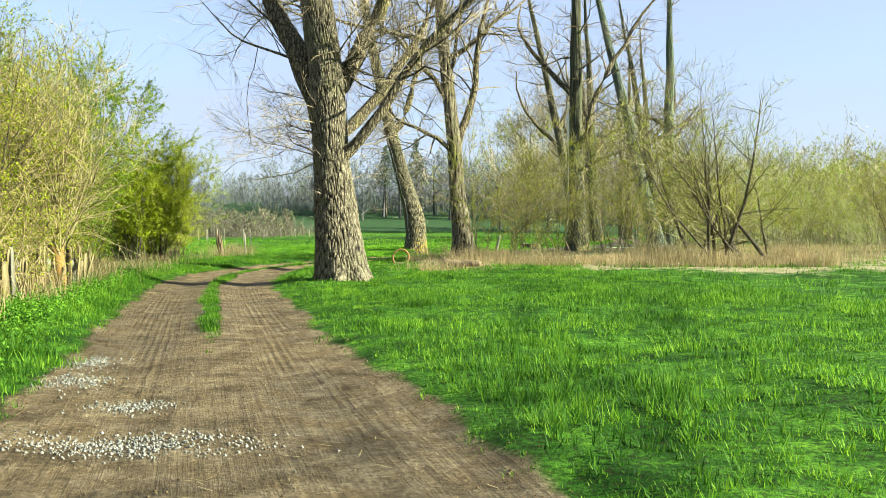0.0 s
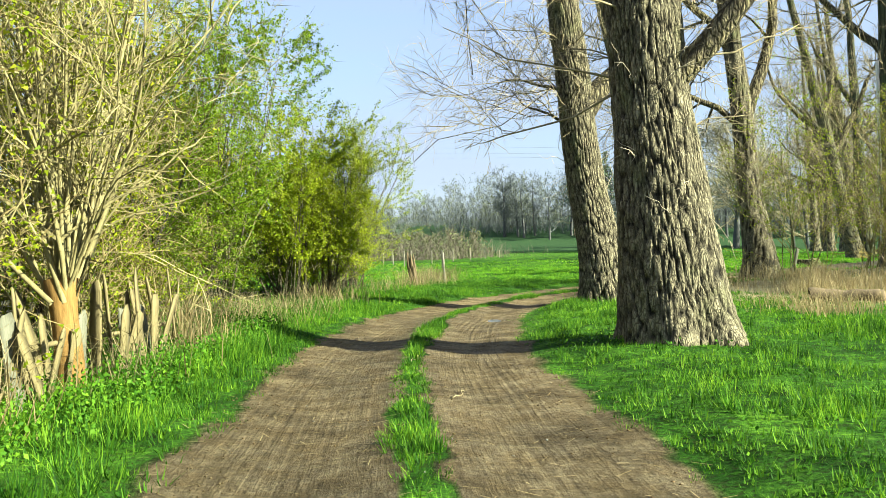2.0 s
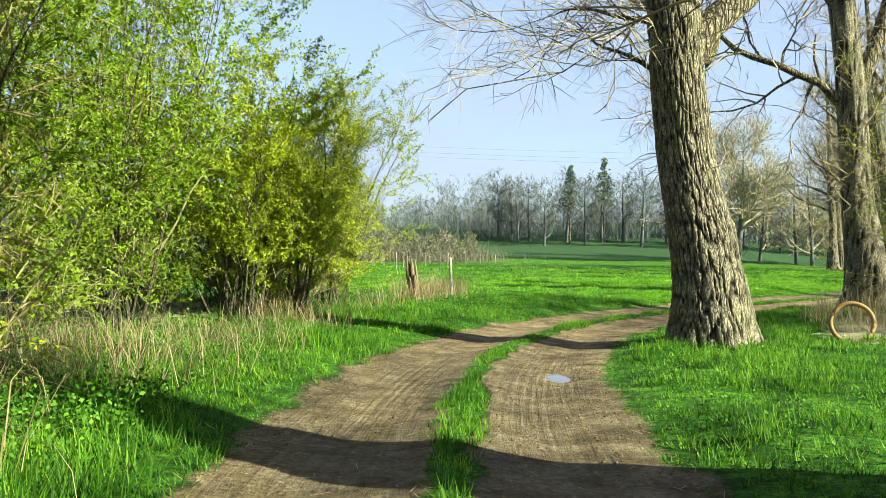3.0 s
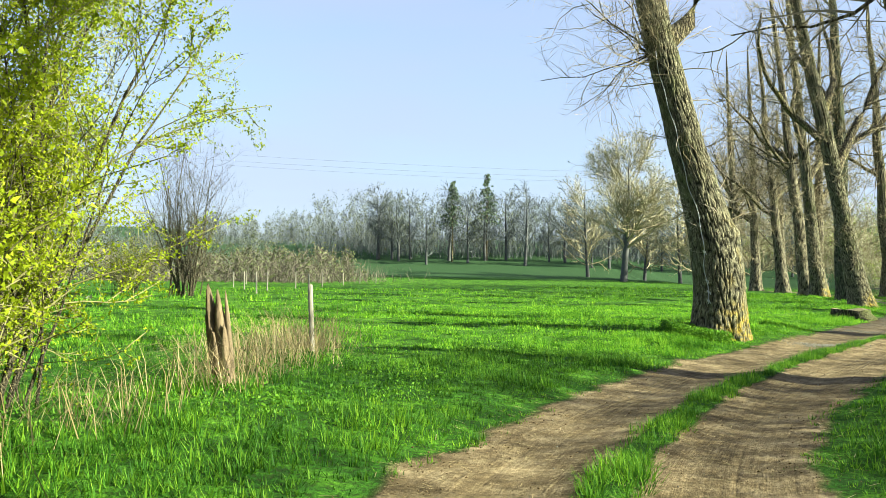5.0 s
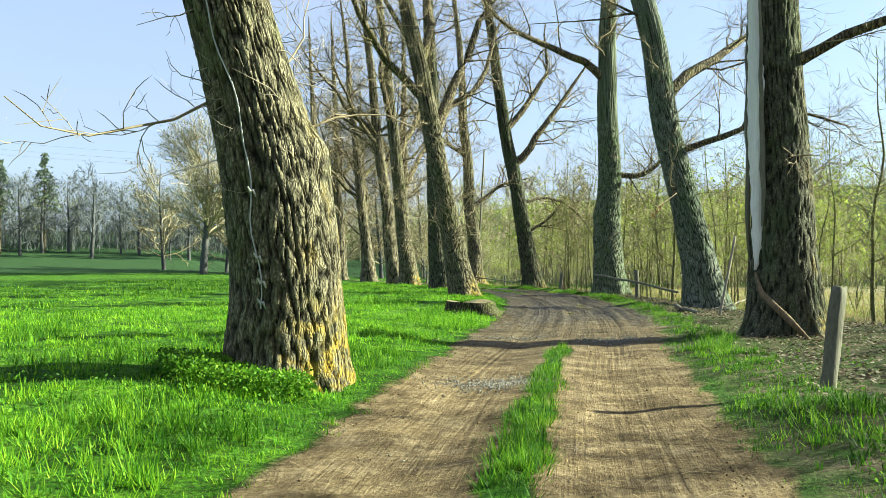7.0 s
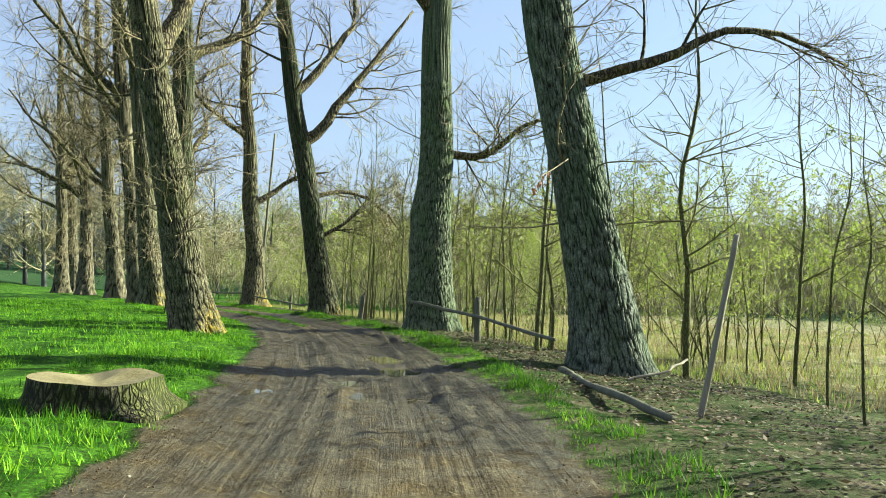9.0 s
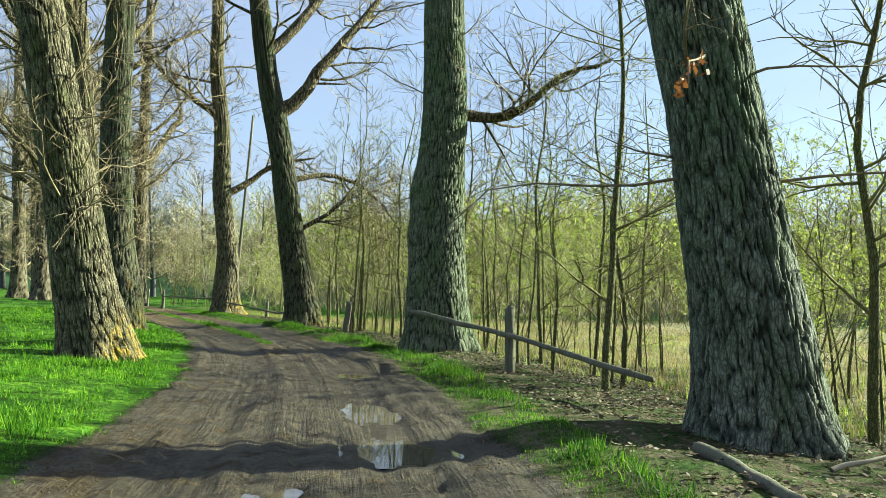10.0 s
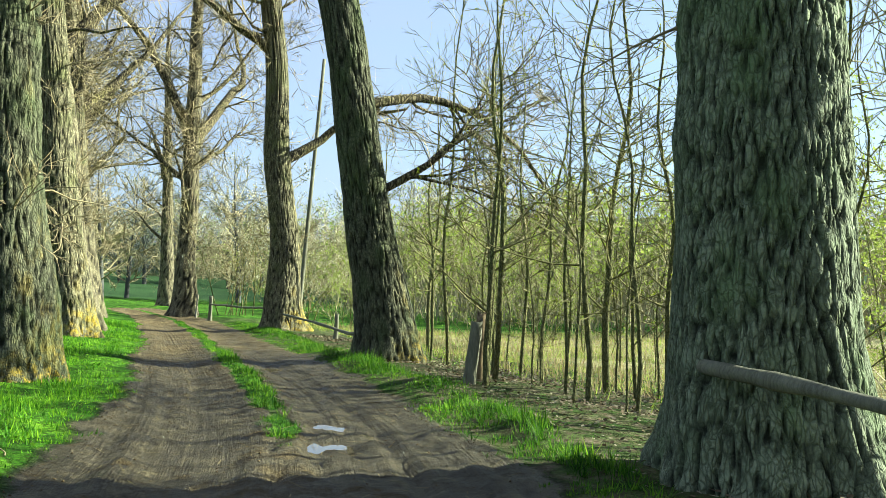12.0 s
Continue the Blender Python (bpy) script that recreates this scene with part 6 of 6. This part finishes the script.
# ---- fences, posts, stumps and other small things ----
def rough_post(at, height, radius, lean, mat, label, category, seed, group="", sides=14, split=0.0, name="fence_post"):
    rng = np.random.default_rng(seed)
    n = 12
    z = np.linspace(-0.15, height, n)
    th = np.arange(sides) * 2 * np.pi / sides
    TH, Z = np.meshgrid(th, z)
    R = radius * (1 + 0.45 * (value_noise(TH * 2.6, Z * 1.6, seed) - 0.5) + 0.2 * (value_noise(TH * 6, Z * 6, seed + 3) - 0.5)) * (1 - 0.12 * np.maximum(Z, 0) / height)
    top = (Z >= height - 1e-6) * (split * np.cos(TH * 2 + seed) + 0.02 * rng.normal(size=TH.shape))
    V = np.stack([R * np.cos(TH) + lean[0] * Z, R * np.sin(TH) + lean[1] * Z, Z + top], -1).reshape(-1, 3)
    idx = np.arange(n * sides).reshape(n, sides)
    q = np.stack([idx[:-1], np.roll(idx[:-1], -1, 1), np.roll(idx[1:], -1, 1), idx[1:]], -1).reshape(-1, 4)
    ob = part(name, (V, [q, idx[-1:]]), mat)
    ob.location = (at[0], at[1], ground_z(*at))
    return tagged(ob, label, category, group)


def shattered_post(at, seed):
    """A thick old post split into upright splinters."""
    rng = np.random.default_rng(seed)
    root = thing("fence_post", (at[0], at[1], ground_z(*at)), "split and rotten old fence post among dry grass", "fence post")
    for k in range(9):
        a = k / 9 * 2 * np.pi + rng.uniform(-0.2, 0.2)
        h = rng.uniform(0.55, 1.02) if k != 4 else 1.08
        z = np.array([-0.12, 0.1, 0.4 * h, 0.75 * h, 0.93 * h, h])
        wide = np.array([1.0, 1.0, 0.9, 0.75, 0.4, 0.06]) * rng.uniform(0.05, 0.085)
        deep = wide * rng.uniform(0.35, 0.6)
        lean = np.array([-0.14, 0.03]) + rng.normal(scale=0.035, size=2)
        jag = np.cumsum(rng.normal(scale=0.008, size=(6, 2)), 0)
        ring = np.array([[-1, -0.6], [-0.2, -1], [0.9, -0.7], [1, 0.5], [0.1, 1], [-0.9, 0.7]])
        t, o = np.array([-math.sin(a), math.cos(a)]), np.array([math.cos(a), math.sin(a)])
        V = np.array([[[*(o * (0.085 + deep[i] * q) + t * wide[i] * p + lean * max(z[i], 0) + jag[i]), z[i] + 0.02 * rng.normal() * (i > 3)] for p, q in ring] for i in range(6)]).reshape(-1, 3)
        idx = np.arange(36).reshape(6, 6)
        f = np.stack([idx[:-1], np.roll(idx[:-1], -1, 1), np.roll(idx[1:], -1, 1), idx[1:]], -1).reshape(-1, 4)
        part("splinter", (V, [f, idx[-1:]]), WOOD_ROT, root)


shattered_post((-9.65, 39.35), 1)
rough_post((-9.7, 43.9), 1.05, 0.042, (-0.05, 0.02), POST_WHITE, "pale round fence post at the field corner", "fence post", 3)
FIELD = "posts of the field fence"
for n, (x, y) in enumerate([(-15.8, 71.0), (-21.9, 86.0), (-20.6, 79.0), (-22.4, 96.0), (-22.6, 107.0), (-22.7, 118.0), (-22.8, 129.0), (-22.7, 141.0), (-24.6, 90.0), (-28.5, 100.0), (-31.0, 112.0)]):
    rough_post((x, y), 1.25, 0.045, (0.03 * math.sin(n * 2.1), 0), POST_WHITE, "pale weathered post of the field fence", "fence post", 20 + n, FIELD)
rough_post((2.62, 47.45), 0.92, 0.07, (0.24, 0.05), WOOD_GREY, "grey wooden post leaning beside the track", "fence post", 41)
rough_post((16.1, 69.3), 1.05, 0.085, (0.0, 0.02), WOOD_GREY, "mossy wooden post carrying the rail", "fence post", 42, "posts of the rail fence")
rough_post((22.3, 106.5), 1.0, 0.09, (0.02, 0.0), WOOD_GREY, "wooden post at the end of the rail fence", "fence post", 43, "posts of the rail fence")
rough_post((22.7, 110.6), 1.05, 0.05, (0.06, 0.0), POST_WHITE, "pale stake leaning at the bend of the track", "stake", 48, "", 8, 0.03, "stake")
rough_post((22.25, 92.6), 0.7, 0.07, (0.05, 0.0), WOOD_GREY, "short wooden post under the sagging rail", "fence post", 44, "posts of the rail fence")
rough_post((19.25, 80.4), 0.85, 0.095, (0.16, 0.05), WOOD_GREY, "dark cut stem leaning at the bank", "cut stem", 45, "cut stems on the bank", 9, 0.05, "cut_stem")
rough_post((19.6, 80.75), 0.95, 0.085, (0.08, 0.02), WOOD_ROT, "dark rotting cut stem on the bank", "cut stem", 46, "cut stems on the bank", 9, 0.05, "cut_stem")
rough_post((11.3, 59.05), 2.0, 0.036, (0.19, -0.08), POST_WHITE, "pale barked-off pole stuck in the bank", "pole", 47, "", 8, 0.03, "pole")


def bar(name, pts, r, mat, label, category, group="", sides=8):
    p = np.array(pts, float)
    t = np.linspace(0, 1, len(p))
    f = np.linspace(0, 1, 30)
    q = np.stack([np.interp(f, t, p[:, k]) for k in range(3)], -1)
    o = q[0].copy()
    q = q - o
    q = q + 0.012 * np.sin(np.outer(f * 17, [1.0, 1.3, 0.7]))
    rr = r * (1 - 0.25 * f) * (1 + 0.08 * np.sin(f * 23))
    V, F = tubes(q[None], rr[None], sides)
    ax = np.repeat(q, sides, 0)
    wear = 0.78 + 0.5 * value_noise(V[:, 0] * 3 + V[:, 2] * 14, V[:, 1] * 3 + V[:, 2] * 9, 91)
    ob = part(name, (ax + (V - ax) * wear[:, None] * np.array([1, 1, 0.9]), F), mat, smooth=True)
    ob.location = o
    return tagged(ob, label, category, group)


RAILS = "rails of the bank fence"
bar("fence_rail", [(17.62, 74.5, 0.90), (16.9, 71.9, 0.80), (16.02, 69.2, 0.68), (14.9, 65.3, 0.42)], 0.055, WOOD_GREY, "long mossy grey rail slung between poplar and post", "fence rail", RAILS)
bar("fence_rail", [(20.3, 85.9, 0.52), (21.4, 89.6, 0.36), (22.15, 94.0, 0.45), (22.2, 97.0, 0.62)], 0.05, WOOD_GREY, "sagging thin rail between two poplars", "fence rail", RAILS)
bar("fence_rail", [(22.3, 98.2, 0.75), (22.3, 102.5, 0.70), (22.3, 106.5, 0.72)], 0.05, WOOD_GREY, "thin rail running on to the last post", "fence rail", RAILS)
bar("fallen_rail", [(13.3, 63.4, ground_z(13.3, 63.4) + 0.05), (12.0, 61.4, ground_z(12.0, 61.4) + 0.06), (10.3, 58.6, ground_z(10.3, 58.6) + 0.05)], 0.06, WOOD_GREY, "mossy rail lying along the bank's edge", "fence rail")
bar("fallen_branch", [(14.0, 62.6, ground_z(14.0, 62.6) + 0.03), (14.6, 62.3, ground_z(14.6, 62.3) + 0.22), (15.2, 62.4, ground_z(15.2, 62.4) + 0.45)], 0.025, TWIG_PALE, "pale dead branch lying on the leafy bank", "branch")
bar("fallen_log", [(0.1, 30.4, ground_z(0.1, 30.4) + 0.10), (1.3, 30.1, ground_z(1.3, 30.1) + 0.12)], 0.14, WOOD_ROT, "short brown log lying in dry grass", "log")
rng = np.random.default_rng(71)
for n, (x, y) in enumerate([(-4.6, 20.9), (-5.6, 23.6), (-3.6, 38.9), (-2.3, 44.9), (2.0, 55.2), (13.2, 77.4), (9.1, 65.1), (-3.7, 34.6)]):
    a = rng.uniform(0, 6.28)
    L = rng.uniform(0.3, 0.8)
    pts = [(x + math.cos(a) * L * t, y + math.sin(a) * L * t, 0) for t in (0, 0.5, 1)]
    pts = [(px + 0.03 * (k == 1), py, ground_z(px, py) + 0.012) for k, (px, py, _) in enumerate(pts)]
    bar("twig", pts, 0.007, TWIG, "broken pale twig lying on the track", "twig", "twigs on the track", 5)


def stump(at, radius, height, seed):
    rng = np.random.default_rng(seed)
    root = thing("tree_stump", (at[0], at[1], ground_z(*at)), "low mossy tree stump in the grass by the track", "tree stump")
    n, sides = 9, 40
    z = np.linspace(-0.1, height, n)
    TH, Z = np.meshgrid(np.arange(sides) * 2 * np.pi / sides, z)
    R = radius * (1 + 0.35 * np.exp(-np.maximum(Z, 0) / 0.14) * (0.7 + 0.4 * np.cos(5 * TH))) * (1 + 0.14 * (value_noise(TH * 2.2, Z * 4, seed) - 0.5))
    top = 0.09 * (value_noise(TH * 1.3, Z * 0, seed + 1) - 0.5) * (Z / height)
    V = np.stack([R * np.cos(TH), R * np.sin(TH), Z + top], -1).reshape(-1, 3)
    idx = np.arange(n * sides).reshape(n, sides)
    q = np.stack([idx[:-1], np.roll(idx[:-1], -1, 1), np.roll(idx[1:], -1, 1), idx[1:]], -1).reshape(-1, 4)
    part("stump_side", (V, [q]), STUMP_BARK, root, smooth=True)
    ring = V.reshape(n, sides, 3)[-1]
    inner = ring * np.array([0.55, 0.55, 1]) - np.array([0, 0, 0.05])
    W = np.concatenate([ring, inner, [[0, 0, height - 0.08]]])
    i = np.arange(sides)
    part("cut_face", (W, [np.stack([i, np.roll(i, -1), np.roll(i, -1) + sides, i + sides], -1), np.stack([i + sides, np.roll(i, -1) + sides, np.full(sides, 2 * sides)], -1)]), STUMP_TOP, root, "rotten mossy cut face")


stump((5.75, 62.0), 0.62, 0.30, 5)


def palings():
    """The broken-down plank fence under the hedge."""
    rng = np.random.default_rng(81)
    for n in range(84):
        t = n / 83
        y = 13.3 + 10.2 * t + rng.normal(scale=0.06)
        x = float(np.interp(y, [13.3, 16, 19.4, 23.5], [-6.4, -7.0, -7.85, -8.75])) + rng.normal(scale=0.10)
        h, w, d = rng.uniform(0.6, 1.1), rng.uniform(0.09, 0.18), 0.02
        if rng.uniform() < 0.15:
            continue
        z = np.array([-0.1, 0, h * 0.5, h * 0.9, h])
        ww = np.array([1, 1, 0.98, 0.9, 0.45]) * w / 2
        ring = np.array([[-1, -1], [1, -1], [1, 1], [-1, 1]])
        V = np.array([[[rx * ww[k] + 0.01 * rng.normal(), ry * d / 2, z[k] + 0.03 * rng.normal() * (k == 4)] for rx, ry in ring] for k in range(5)]).reshape(-1, 3)
        idx = np.arange(20).reshape(5, 4)
        q = np.stack([idx[:-1], np.roll(idx[:-1], -1, 1), np.roll(idx[1:], -1, 1), idx[1:]], -1).reshape(-1, 4)
        ob = part("fence_plank", (V, [q, idx[-1:]]), PLANK if n % 5 else WOOD_GREY)
        ob.matrix_world = pose(x, y, ground_z(x, y), rng.normal(scale=7), rng.normal(scale=9), 105 + rng.normal(scale=22))
        tagged(ob, "weathered pale plank of a collapsed fence under the hedge", "fence plank", "planks of the collapsed fence")
    bar("fence_rail", [(-6.5, 13.3, ground_z(-6.5, 13.3) + 0.42), (-7.75, 18.6, ground_z(-7.75, 18.6) + 0.45), (-8.82, 23.4, ground_z(-8.82, 23.4) + 0.36)], 0.03, PLANK, "pale rail of the collapsed plank fence", "fence rail")


palings()


def twine():
    """White cord hanging down the leaning poplar."""
    z = np.linspace(0.75, 6.5, 40)
    r = np.interp(z, [0, 1, 1.8, 2.6, 3.5, 5, 7], [0.60, 0.575, 0.56, 0.50, 0.43, 0.385, 0.35]) + 0.03
    bow = np.interp(z, [0, 0.9, 1.8, 2.6, 3.5, 5, 6.8], [0, 0, -0.08, -0.24, -0.52, -0.93, -1.40])
    a = radians(232) + 0.05 * np.sin(z * 3) + 0.04 * np.sin(z * 7)
    p = np.stack([bow + r * np.cos(a), r * np.sin(a), z], -1)
    root = thing("cord", (-1.68, 50.5, ground_z(-1.68, 50.5)), "white cord hanging down the poplar's trunk", "cord")
    part("strand", tubes(p[None], np.full((1, 40), 0.008), 5), ROPE, root)
    for k, zz in enumerate((0.8, 1.0, 1.25, 1.9)):
        q = np.stack([np.interp(zz, z, p[:, 0]) + np.linspace(-0.04, 0.04, 4), np.interp(zz, z, p[:, 1]) + 0 * np.linspace(0, 1, 4) - 0.02, zz + np.array([0.05, 0, 0.02, -0.05])], -1)
        part("knot", tubes(q[None], np.array([[0.008, 0.016, 0.016, 0.008]]), 6), ROPE, root)


twine()


def ring():
    """An old hoop leaning in the grass behind the poplars."""
    th = np.linspace(0, 2 * np.pi, 33)
    p = np.stack([0.30 * np.cos(th), 0 * th, 0.30 * np.sin(th) + 0.27], -1)
    ob = part("hoop", tubes(p[None], np.full((1, 33), 0.035), 8), RUBBER, smooth=True)
    ob.matrix_world = pose(-1.55, 33.9, ground_z(-1.55, 33.9), -12, 0, -8)
    tagged(ob, "rusty orange hoop leaning in the grass", "hoop")


ring()


def dry_spray():
    """A bare twig that still carries last year's leaves."""
    rng = np.random.default_rng(93)
    root = thing("leafy_twig", (13.1, 63.6, ground_z(13.1, 63.6)), "dead twig with a spray of russet leaves on the poplar's trunk", "twig")
    p = np.array([[0.55, 0.1, 3.55], [0.1, -0.3, 3.42], [-0.5, -0.7, 3.2], [-1.1, -1.1, 3.0], [-1.35, -1.3, 2.75]])
    part("stem", tubes(p[None], np.array([[0.016, 0.013, 0.010, 0.007, 0.004]]), 5), TWIG, root)
    for k in range(26):
        t = rng.uniform(0.55, 1.0) * 4
        i = min(int(t), 3)
        q = p[i] * (1 - t + i) + p[i + 1] * (t - i) + rng.normal(scale=0.06, size=3)
        part("leaf", leaf_quads(rng, q[None], 0.075, 1.2), RUSSET, root)


dry_spray()


def pylon():
    root = thing("power_pole", (25.1, 101.0, ground_z(25.1, 101) - 0.1), "slanting grey wooden pole standing behind the poplars", "power pole")
    for s in (-1,):
        p = np.stack([np.linspace(s * 0.95, s * 0.10, 8), np.linspace(0, 0.3, 8), np.linspace(0, 10.5, 8)], -1)
        part("leg", tubes(p[None], np.linspace(0.085, 0.065, 8)[None], 9), WOOD_GREY, root, smooth=True)


pylon()
for n, dz in enumerate((0.0, 1.1, 2.6)):
    f = np.linspace(0, 1, 30)
    q = np.stack([-190 + 270 * f, 210 + 50 * f, 34 - 9 * f - 3.5 * np.sin(np.pi * f) + dz], -1)
    ob = part("power_line", tubes(q[None], np.full((1, 30), 0.018), 4), WIRE)
    tagged(ob, "thin power line hanging across the sky", "power line", "power lines over the field")
